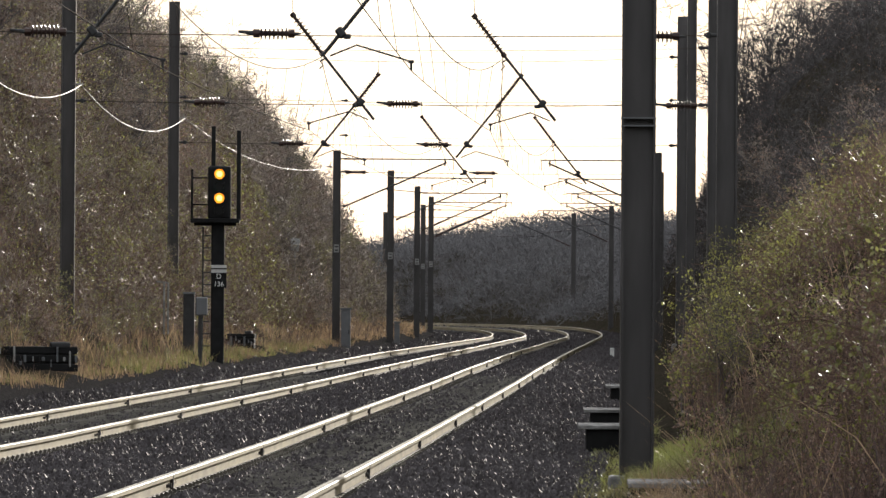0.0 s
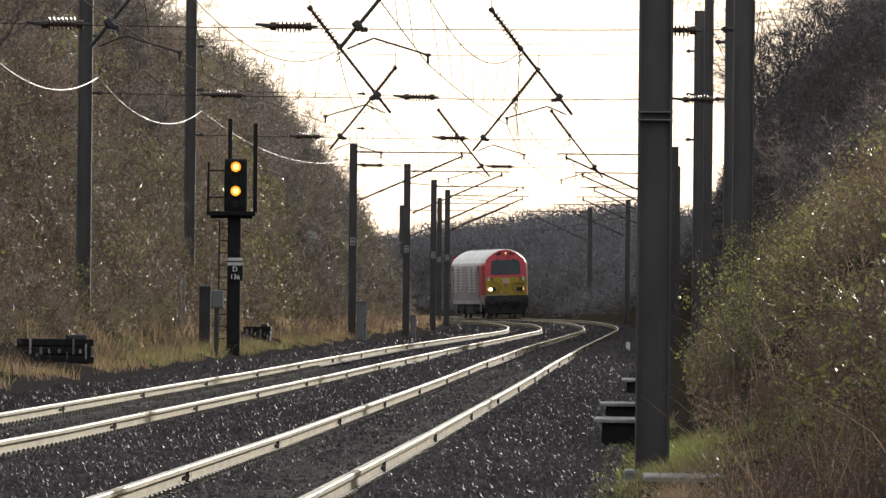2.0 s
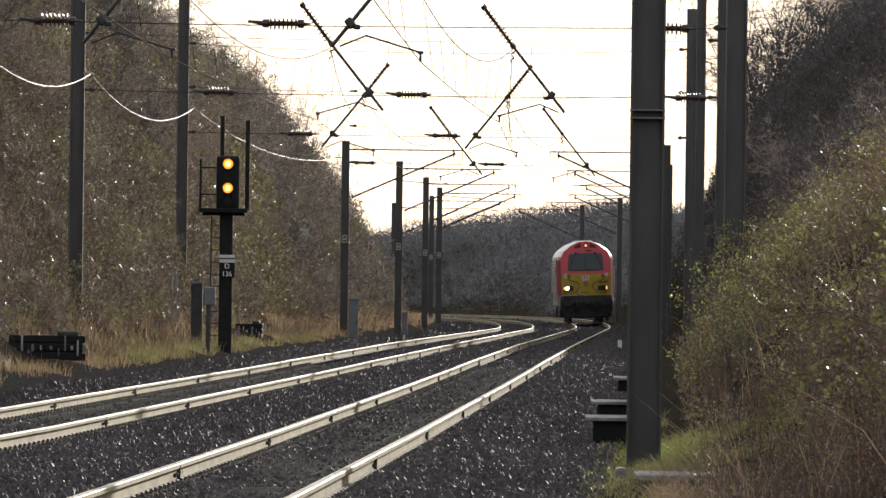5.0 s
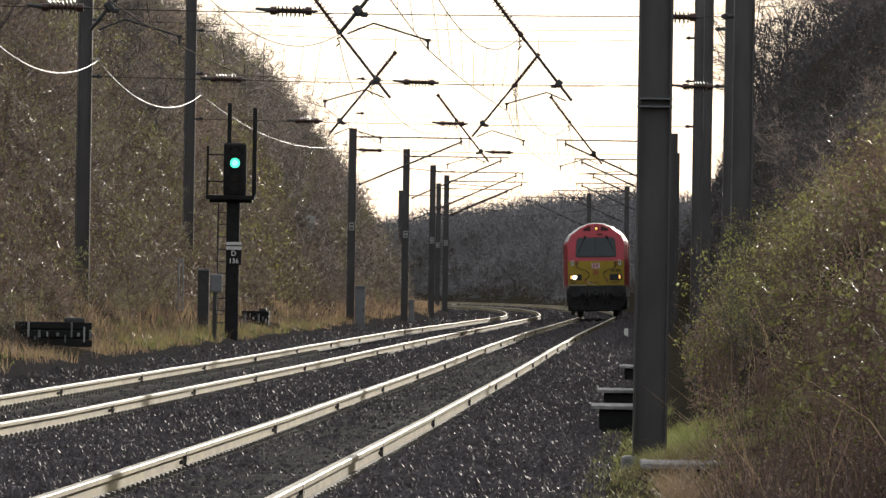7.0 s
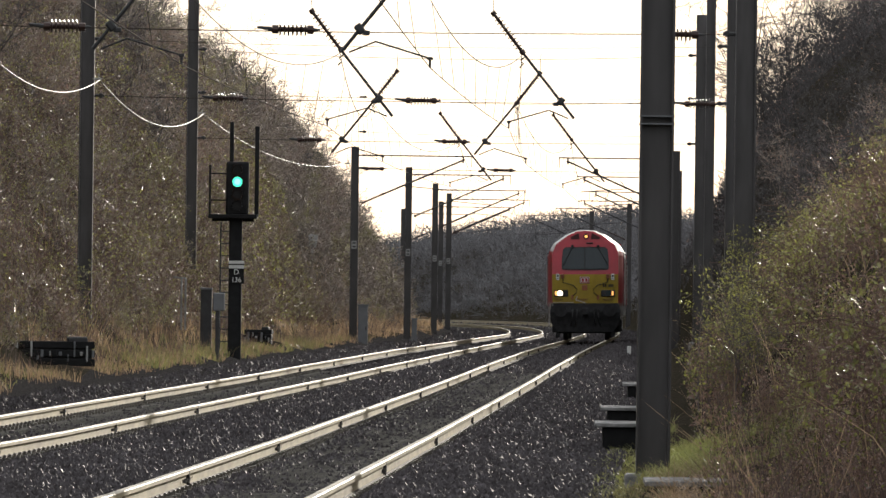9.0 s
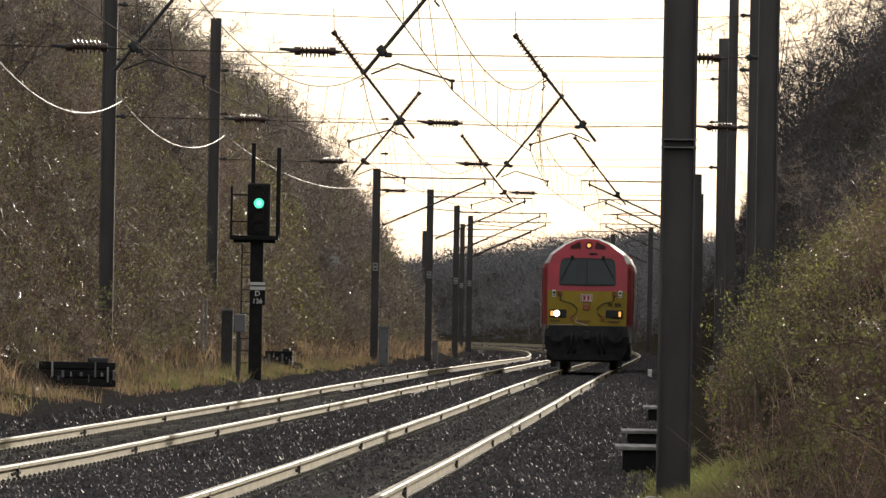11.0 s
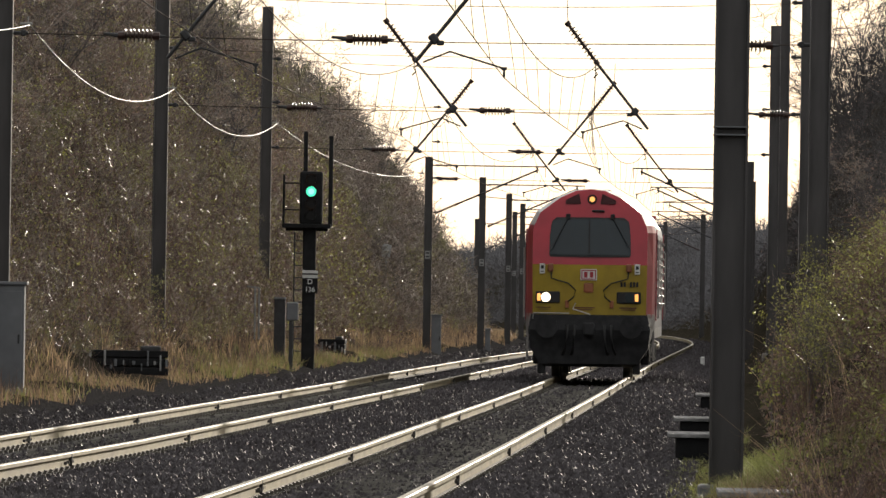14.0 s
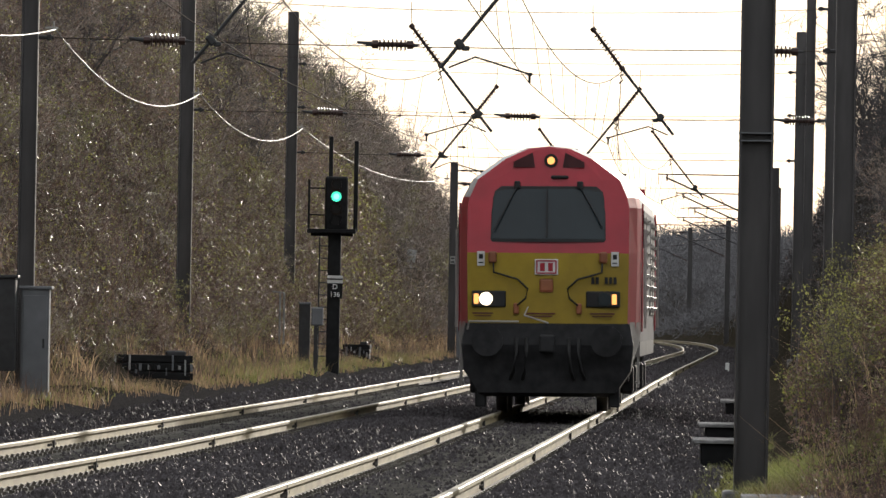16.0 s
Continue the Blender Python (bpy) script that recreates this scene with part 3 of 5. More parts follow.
def crate(x, y, z, w, h, rz, label):
    """Stacked cable trough lengths: a dark framework of slats with gaps."""
    c = thing("trough_stack", x, y, z, label, "trough stack", "trough stacks", rz=rz)
    rng = random.Random(int(y))
    for k in range(3):
        bm = bmesh.new()
        box(bm, 0.02 * (k - 1), 0.02 * k, h * (0.17 + 0.34 * k), w * (1 - 0.03 * k), 0.4, h * 0.29, 0.015, Matrix.Rotation(rng.uniform(-0.02, 0.02), 4, "Y"))
        part("beam", bm, M_BLACK, c)
    bm = bmesh.new()
    box(bm, 0, 0.06, h * 0.5, w * 0.9, 0.24, h * 0.94)
    part("core", bm, M_DARK, c)
    n = max(5, int(w / 0.11))
    for k in range(n):
        bm = bmesh.new()
        tall = rng.choice((0.16, 0.2, 0.3, 0.62))
        box(bm, -w / 2 + w * (k + rng.uniform(0.3, 0.7)) / n, -0.19, h * rng.choice((0.33, 0.5, 0.68)), rng.uniform(0.02, 0.06), 0.05, h * tall, 0.008)
        part("spacer", bm, rng.choice((M_BLACK, M_GREY_BOX, M_PLATE, M_PLATE)), c)
    bm = bmesh.new()
    box(bm, w * 0.27, 0, h * 1.06, w * 0.25, 0.3, h * 0.24, 0.03)
    part("lid", bm, M_DARK, c)
    return c


crate(-7.45, 177, 0.16, 1.5, 0.46, 4, "stack of dark slatted trough lengths in dry grass")
crate(-5.50, 262, 0.26, 0.80, 0.42, -6, "small stack of dark trough lengths in green grass")


def trough(x, y, z, w, h, label):
    c = thing("cable_chamber", x, y, z, label, "cable chamber", "cable chambers")
    bm = bmesh.new()
    box(bm, 0, 0, h / 2, w, 0.7, h, 0.02)
    part("box", bm, M_BLACK, c)
    for k in range(6):
        bm = bmesh.new()
        box(bm, -0.04 + 0.0, -0.36 + 0.145 * k, h + 0.02 + 0.004 * k, w + 0.1, 0.11, 0.045, 0.008)
        part("cover_board", bm, M_CONC, c)
    return c


trough(1.88, 110, -0.32, 0.46, 0.30, "low dark chamber with pale ribbed cover boards")
trough(2.30, 134, -0.32, 0.46, 0.24, "low dark chamber with pale cover boards")
trough(3.12, 168, -0.32, 0.34, 0.32, "low dark chamber with a thin pale lid")
trough(1.99, 82, -0.38, 0.62, 0.20, "low chamber with a pale lid in the grass")
mk = thing("track_marker", 4.95, 280, -0.25, "small white marker post beside the ballast", "marker post")
bm = bmesh.new()
box(bm, 0, 0, 0.27, 0.12, 0.1, 0.54, 0.02)
part("post", bm, M_WHITE, mk)

# ---- locomotive: nose at y = 0, body towards +y, z from the rail head ----
M_RED = mat("red_gloss_paint", (0.34, 0.014, 0.028), 0.38, vary=0.1, scale=3, second=(0.28, 0.013, 0.024), coat=0.35, spec=0.25)
M_RED.node_tree.nodes["Principled BSDF"].inputs["Coat Roughness"].default_value = 0.3
M_YELLOW = mat("yellow_gloss_paint", (0.31, 0.22, 0.018), 0.42, vary=0.12, scale=4, second=(0.26, 0.18, 0.02), coat=0.1, spec=0.3)
# dusty black, raised further so that the colour includes the haze before it
M_UNDER = mat("dusty_hazed_black", (0.028, 0.028, 0.030), 0.65, vary=0.4, scale=6, spec=0.2)
M_ROOF = mat("grey_roof_paint", (0.42, 0.41, 0.40), 0.35, vary=0.15, scale=4, second=(0.33, 0.32, 0.31))
M_SIDE = mat("silver_grey_side", (0.30, 0.29, 0.295), 0.4, vary=0.12, scale=3, second=(0.24, 0.23, 0.235), spec=0.3)
M_VENT = mat("dark_red_vent", (0.10, 0.015, 0.018), 0.6, vary=0.2)
M_SCREEN = mat("tinted_windscreen", (0.018, 0.028, 0.034), 0.12, vary=0.2, scale=1, spec=0.3)
M_RUBBER = mat("black_rubber", (0.012, 0.012, 0.013), 0.7, vary=0.2)
M_GRILLE = mat("pale_louvre_metal", (0.45, 0.42, 0.40), 0.4, 0.3, vary=0.15)
M_LAMP_ON = lamp_mat("lit_headlight", (1.0, 0.82, 0.58), 4.0)
M_LAMP_WARM = lamp_mat("lit_marker_light", (1.0, 0.45, 0.12), 1.3)
M_ORANGE = mat("faded_orange_cap", (0.30, 0.10, 0.04), 0.5, vary=0.1)
M_STEELWHEEL = mat("worn_wheel_steel", (0.25, 0.24, 0.22), 0.35, 0.9, vary=0.2)

locomotive = thing("locomotive", 0, 0, 0, "diesel locomotive with red cab, yellow nose and grey sides", "locomotive")
FACE = [(1.17, 1.31), (1.185, 2.345), (1.185, 3.02), (1.155, 3.16), (1.04, 3.42), (0.63, 3.73), (0.30, 3.88), (0.0, 3.91)]
BODY = [(1.33, 1.05), (1.35, 2.345), (1.34, 3.02), (1.30, 3.18), (1.14, 3.46), (0.72, 3.76), (0.32, 3.91), (0.0, 3.94)]


def rake(z):
    return 0.02 + max(0.0, z - 2.345) * 0.24


def ring(bm, half, ys):
    right = [bm.verts.new((x, y, z)) for (x, z), y in zip(half, ys)]
    left = [bm.verts.new((-x, y, z)) for (x, z), y in list(zip(half, ys))[:-1]]
    return right + left[::-1]


def loft(rings_in):
    bm = bmesh.new()
    rings = [ring(bm, h, ys) for h, ys in rings_in]
    for a, b in zip(rings, rings[1:]):
        for i in range(len(a) - 1):
            bm.faces.new((a[i], a[i + 1], b[i + 1], b[i]))
    bmesh.ops.recalc_face_normals(bm, faces=bm.faces)
    return bm


MID = [((a[0] + b[0]) / 2 + 0.03, (a[1] + b[1]) / 2) for a, b in zip(FACE, BODY)]
E1 = [(FACE, [rake(z) for _, z in FACE]), (MID, [0.75] * len(MID)), (BODY, [1.7] * len(BODY)), (BODY, [18.0] * len(BODY)), (FACE, [19.68] * len(FACE))]


def side_skin(rings_in, lo, hi, sign):
    bm = bmesh.new()
    rows = [[bm.verts.new((sign * x, y, z)) for (x, z), y in list(zip(h, ys))[lo:hi]] for h, ys in rings_in]
    for a, b in zip(rows, rows[1:]):
        for i in range(len(a) - 1):
            f = (a[i], a[i + 1], b[i + 1], b[i])
            bm.faces.new(f if sign < 0 else f[::-1])
    bmesh.ops.recalc_face_normals(bm, faces=bm.faces)
    return bm


for sign in (-1, 1):
    part("cab_side", side_skin(E1[:3], 0, 4, sign), M_RED, locomotive, "red cab side")
    part("body_side", side_skin(E1[2:], 0, 4, sign), M_SIDE, locomotive, "silver-grey body side")
part("roof", loft([(r[3:], ys[3:]) for r, ys in E1]), M_ROOF, locomotive, "pale grey roof")


def face_band(z_rows, material, name, label, extra=0.0):
    bm = bmesh.new()
    rows = []
    for x, z in z_rows:
        rows.append([bm.verts.new((x * k, rake(z) - extra - 0.07 * (1 - k * k), z)) for k in (-1, -0.75, -0.4, 0, 0.4, 0.75, 1)])
    for a, b in zip(rows, rows[1:]):
        for i in range(6):
            bm.faces.new((a[i], a[i + 1], b[i + 1], b[i]))
    bmesh.ops.recalc_face_normals(bm, faces=bm.faces)
    return part(name, bm, material, locomotive, label)


face_band(FACE[:2], M_YELLOW, "nose_panel", "yellow warning panel")
face_band(FACE[1:-1] + [(0.02, 3.91)], M_RED, "cab_front", "red upper cab front")
bm = bmesh.new()
box(bm, 0, 19.6, 2.4, 2.3, 0.1, 2.3)
part("rear_wall", bm, M_RED, locomotive)
for sign in (-1, 1):
    bm = bmesh.new()
    for y0, y1 in ((1.9, 9.9), (9.9, 17.8)):
        box(bm, sign * 1.29, (y0 + y1) / 2, 1.0, 0.08, y1 - y0, 0.34, 0.01)
    part("sill", bm, M_ROOF, locomotive, "grey sill")

# windscreen in its rubber frame
for name, grow, out, material, label in (("screen_frame", 0.045, 0.030, M_RUBBER, "black rubber windscreen frame"), ("windscreen", 0.0, 0.040, M_SCREEN, "dark tinted windscreen")):
    face_band([(0.81 + grow, 2.55 - grow), (0.825 + grow, 2.57 - grow * 0.6), (0.82 + grow, 2.95), (0.80 + grow, 3.15), (0.775 + grow, 3.225 + grow * 0.4), (0.71 + grow, 3.28 + grow)], material, name, label, out)
bm = bmesh.new()
box(bm, -0.02, rake(2.92) - 0.125, 2.92, 0.03, 0.012, 0.70, 0.0, Matrix.Rotation(-0.236, 4, "X"))
part("screen_bar", bm, M_RUBBER, locomotive)
for a, b in (((-0.46, 3.32), (-0.80, 2.66)), ((0.46, 3.32), (0.80, 2.72))):
    bm = bmesh.new()
    rod(bm, (a[0], rake(a[1]) - 0.12, a[1]), (b[0], rake(b[1]) - 0.10, b[1]), 0.010, 6)
    box(bm, a[0], rake(a[1]) - 0.09, a[1] + 0.02, 0.09, 0.07, 0.12, 0.02)
    part("wiper", bm, M_RUBBER, locomotive)
for sign in (-1, 1):
    bm = bmesh.new()
    vs = [bm.verts.new((sign * x, rake(z) - 0.075, z)) for x, z in ((0.20, 3.60), (0.52, 3.60), (0.52, 3.68), (0.24, 3.82))]
    bm.faces.new(vs)
    bmesh.ops.solidify(bm, geom=bm.faces[:], thickness=0.02)
    part("vent", bm, M_VENT, locomotive, "dark vent panel")
bm = bmesh.new()
box(bm, 0.16, rake(3.46) - 0.09, 3.46, 0.26, 0.05, 0.05, 0.02)
part("horn_cover", bm, M_RUBBER, locomotive)


def disc(name, x, y, z, r, depth, material, parent, label=""):
    bm = bmesh.new()
    res = bmesh.ops.create_cone(bm, cap_ends=True, segments=24, radius1=r, radius2=r, depth=depth)
    bmesh.ops.transform(bm, matrix=pose(x, y, z, 90), verts=res["verts"])
    return part(name, bm, material, parent, label)


disc("top_light_ring", 0.03, rake(3.7) - 0.09, 3.70, 0.10, 0.04, M_RUBBER, locomotive)
disc("top_light", 0.03, rake(3.7) - 0.115, 3.70, 0.055, 0.03, M_LAMP_WARM, locomotive, "small lit marker light")
for sign in (-1, 1):
    bm = bmesh.new()
    box(bm, -0.86 if sign < 0 else 0.81, -0.035, 1.67, 0.50, 0.05, 0.24, 0.02)
    holder = part("light_unit", bm, M_RUBBER, locomotive, "dark light cluster")
    disc("main_lamp", -0.90 if sign < 0 else 0.83, -0.065, 1.67, 0.095, 0.03, M_LAMP_ON if sign < 0 else M_SCREEN, holder, "round headlight")
    bm = bmesh.new()
    box(bm, -1.045 if sign < 0 else 0.975, -0.065, 1.67, 0.07, 0.03, 0.15, 0.012)
    part("marker_lamp", bm, M_LAMP_WARM, holder, "small lit marker lamp")

# emblem and notices as plain shapes
bm = bmesh.new()
box(bm, -0.02, -0.062, 2.14, 0.34, 0.02, 0.23, 0.006)
emblem = part("emblem", bm, M_WHITE, locomotive, "white emblem with red shapes")
bm = bmesh.new()
for x0, w0, z0, h0 in ((-0.16, 0.02, 2.14, 0.19), (0.12, 0.02, 2.14, 0.19), (-0.02, 0.26, 2.23, 0.02), (-0.02, 0.26, 2.05, 0.02), (-0.08, 0.07, 2.14, 0.12), (0.04, 0.07, 2.14, 0.12)):
    box(bm, x0, -0.076, z0, w0, 0.006, h0)
part("emblem_bars", bm, M_RED, emblem)
for sign in (-1, 1):
    bm = bmesh.new()
    box(bm, sign * 0.98, -0.022, 2.26, 0.11, 0.02, 0.21, 0.004)
    note = part("notice", bm, M_WHITE, locomotive, "small white notice")
    bm = bmesh.new()
    box(bm, sign * 0.98, -0.035, 2.29, 0.06, 0.006, 0.07)
    box(bm, sign * 0.98, -0.035, 2.20, 0.07, 0.006, 0.02)
    part("notice_bars", bm, M_RUBBER, note)
for k in (0, 1, 3, 4, 5):
    bm = bmesh.new()
    box(bm, 0.66 + 0.065 * k, -0.045, 1.945, 0.045, 0.012, 0.10)
    part("fleet_bar", bm, M_RUBBER, locomotive, "small dark bar")
bm = bmesh.new()
box(bm, -0.02, -0.055, 1.87, 0.2, 0.03, 0.2, 0.03)
part("crest", bm, M_ORANGE, locomotive, "small brown crest")
for sign in (-1, 1):
    mesh_ob("hose", *run([(sign * 0.80, -0.06, 2.26), (sign * 0.79, -0.09, 2.06), (sign * 0.62, -0.10, 2.01), (sign * 0.44, -0.12, 1.96), (sign * 0.29, -0.13, 1.82), (sign * 0.32, -0.13, 1.68), (sign * 0.44, -0.12, 1.58)], 0.015, 8),
            M_RUBBER, locomotive, "black jumper cable", True)
    bm = bmesh.new()
    box(bm, sign * 0.81, -0.06, 2.28, 0.12, 0.08, 0.17, 0.03)
    part("hose_cap", bm, M_ORANGE, locomotive, "orange cable socket")
    bm = bmesh.new()
    box(bm, sign * 0.46, -0.07, 1.53, 0.08, 0.08, 0.16, 0.02)
    part("plug", bm, M_ORANGE, locomotive, "orange cable plug")
bm = bmesh.new()
rod(bm, (-0.34, -0.12, 1.43), (0.02, -0.20, 1.32), 0.013, 6)
rod(bm, (-0.34, -0.12, 1.43), (-0.28, -0.10, 1.56), 0.010, 6)
part("coupling_strap", bm, M_GRILLE, locomotive, "pale rope over the coupling")
bm = bmesh.new()
rod(bm, (-1.15, -0.12, 1.34), (-0.42, -0.12, 1.34), 0.014, 6)
rod(bm, (-1.15, -0.12, 1.34), (-1.17, -0.10, 1.22), 0.014, 6)
part("grab_rail", bm, M_GRILLE, locomotive, "thin bright grab rail")

# pale skirts below the cab sides, cut away towards the bogie
for sign in (-1, 1):
    bm = bmesh.new()
    low = [bm.verts.new((sign * x, y, z)) for x, y, z in ((1.20, 0.03, 1.34), (1.26, 0.03, 0.76), (1.34, 1.25, 1.08), (1.33, 1.25, 1.34))]
    bm.faces.new(low)
    bmesh.ops.solidify(bm, geom=bm.faces[:], thickness=0.03)
    part("cab_skirt", bm, M_ROOF, locomotive, "pale grey skirt")
bm = bmesh.new()
for x0, w0 in ((-0.1, 0.42), (-0.95, 0.30), (0.8, 0.36)):
    box(bm, x0, -0.045 if abs(x0) > 0.5 else -0.062, 1.46, w0, 0.008, 0.02)
    box(bm, x0, -0.045 if abs(x0) > 0.5 else -0.062, 1.42, w0 * 0.8, 0.008, 0.014)
part("notice_bar", bm, M_VENT, locomotive, "faint dark lettering bars")

# lower nose, plough and buffers
bm = bmesh.new()
rows = []
for x, z, y in ((1.20, 1.315, 0.0), (1.26, 1.0, -0.04), (1.22, 0.62, 0.02), (1.0, 0.30, 0.05), (0.93, 0.24, 0.3)):
    rows.append([bm.verts.new((x * k, y - 0.08 * (1 - k * k), z)) for k in (-1, -0.6, 0, 0.6, 1)] + [bm.verts.new((x, y + 1.4, z)), bm.verts.new((-x, y + 1.4, z))])
for a, b in zip(rows, rows[1:]):
    for i in range(7):
        bm.faces.new((a[i], a[(i + 1) % 7], b[(i + 1) % 7], b[i]))
bmesh.ops.recalc_face_normals(bm, faces=bm.faces)
part("lower_nose", bm, M_UNDER, locomotive, "black lower nose with a plough")
for sign in (-1, 1):
    bm = bmesh.new()
    rod(bm, (sign * 0.87, 0.0, 1.06), (sign * 0.87, -0.42, 1.06), 0.11, 14)
    b0 = part("buffer", bm, M_UNDER, locomotive)
    disc("buffer_head", sign * 0.87, -0.45, 1.06, 0.23, 0.05, M_UNDER, b0)
    bm = bmesh.new()
    box(bm, sign * 0.98, 0.35, 0.26, 0.16, 0.35, 0.34, 0.02)
    part("guard_iron", bm, M_UNDER, locomotive)
bm = bmesh.new()
box(bm, 0.0, -0.22, 1.02, 0.22, 0.4, 0.26, 0.03)
part("coupler", bm, M_UNDER, locomotive)
for x0 in (-0.45, -0.3, 0.32, 0.46):
    mesh_ob("air_hose", *run([(x0, -0.1, 1.1), (x0, -0.22, 0.9), (x0 * 1.1, -0.2, 0.6), (x0 * 1.2, -0.08, 0.5)], 0.028, 8), M_RUBBER, locomotive, "", True)

# bogies and wheels
for y0 in (2.6, 13.0):
    for sign in (-1, 1):
        bm = bmesh.new()
        box(bm, sign * 1.08, y0 + 2.05, 0.62, 0.16, 4.4, 0.36, 0.04)
        for k in (0.5, 3.6):
            box(bm, sign * 1.12, y0 + k, 0.48, 0.2, 0.5, 0.42, 0.04)
        part("bogie_frame", bm, M_UNDER, locomotive)
    for k in (0.65, 3.45):
        for sign in (-1, 1):
            bm = bmesh.new()
            rod(bm, (sign * 0.70, y0 + k, 0.485), (sign * 0.83, y0 + k, 0.485), 0.48, 28)
            rod(bm, (sign * 0.67, y0 + k, 0.485), (sign * 0.70, y0 + k, 0.485), 0.51, 28)
            part("wheel", bm, M_STEELWHEEL, locomotive, "steel wheel with a bright tread")
        bm = bmesh.new()
        rod(bm, (-0.7, y0 + k, 0.485), (0.7, y0 + k, 0.485), 0.09, 10)
        part("axle", bm, M_UNDER, locomotive)
bm = bmesh.new()
box(bm, 0, 9.8, 0.62, 2.3, 4.6, 0.75, 0.08)
part("fuel_tank", bm, M_UNDER, locomotive)
bm = bmesh.new()
box(bm, 0, 9.9, 1.08, 2.2, 18.6, 0.3)
part("underframe", bm, M_UNDER, locomotive)

# cab doors, side louvres and handrails
for sign in (-1, 1):
    for y0 in (2.2, 17.2):
        bm = bmesh.new()
        box(bm, sign * 1.355, y0, 2.15, 0.02, 0.62, 1.9, 0.008)
        dr = part("cab_door", bm, M_RED, locomotive, "red cab door")
        bm = bmesh.new()
        box(bm, sign * 1.368, y0, 2.72, 0.012, 0.44, 0.55, 0.005)
        part("door_window", bm, M_SCREEN, dr)
        for k in (-0.38, 0.38):
            bm = bmesh.new()
            rod(bm, (sign * 1.40, y0 + k, 1.25), (sign * 1.40, y0 + k, 2.7), 0.016, 6)
            part("handrail", bm, M_GRILLE, locomotive, "bright steel handrail")
    for y0 in (4.4, 7.2, 12.4, 15.2):
        bm = bmesh.new()
        box(bm, sign * 1.352, y0, 2.2, 0.02, 1.9, 1.5, 0.006)
        panel = part("louvre_panel", bm, M_GRILLE, locomotive, "pale louvred side panel")
        for k in range(9):
            bm = bmesh.new()
            box(bm, sign * 1.375, y0, 1.55 + 0.165 * k, 0.05, 1.8, 0.05, 0.0, Matrix.Rotation(0.5 * sign, 4, "Y"))
            part("louvre", bm, M_GRILLE, panel)
    bm = bmesh.new()
    for k in range(4):
        box(bm, sign * 1.30, 1.55, 0.45 + 0.28 * k, 0.06, 0.5, 0.03)
    for k in (-0.25, 0.25):
        box(bm, sign * 1.31, 1.55 + k, 0.85, 0.03, 0.03, 0.95)
    part("cab_steps", bm, M_GRILLE, locomotive, "steel cab steps")
for y0, ln in ((5.5, 2.6), (9.6, 3.2), (14.0, 2.8)):
    bm = bmesh.new()
    box(bm, 0, y0, 3.92, 0.7, ln, 0.06, 0.02)
    part("roof_hatch", bm, M_ROOF, locomotive)

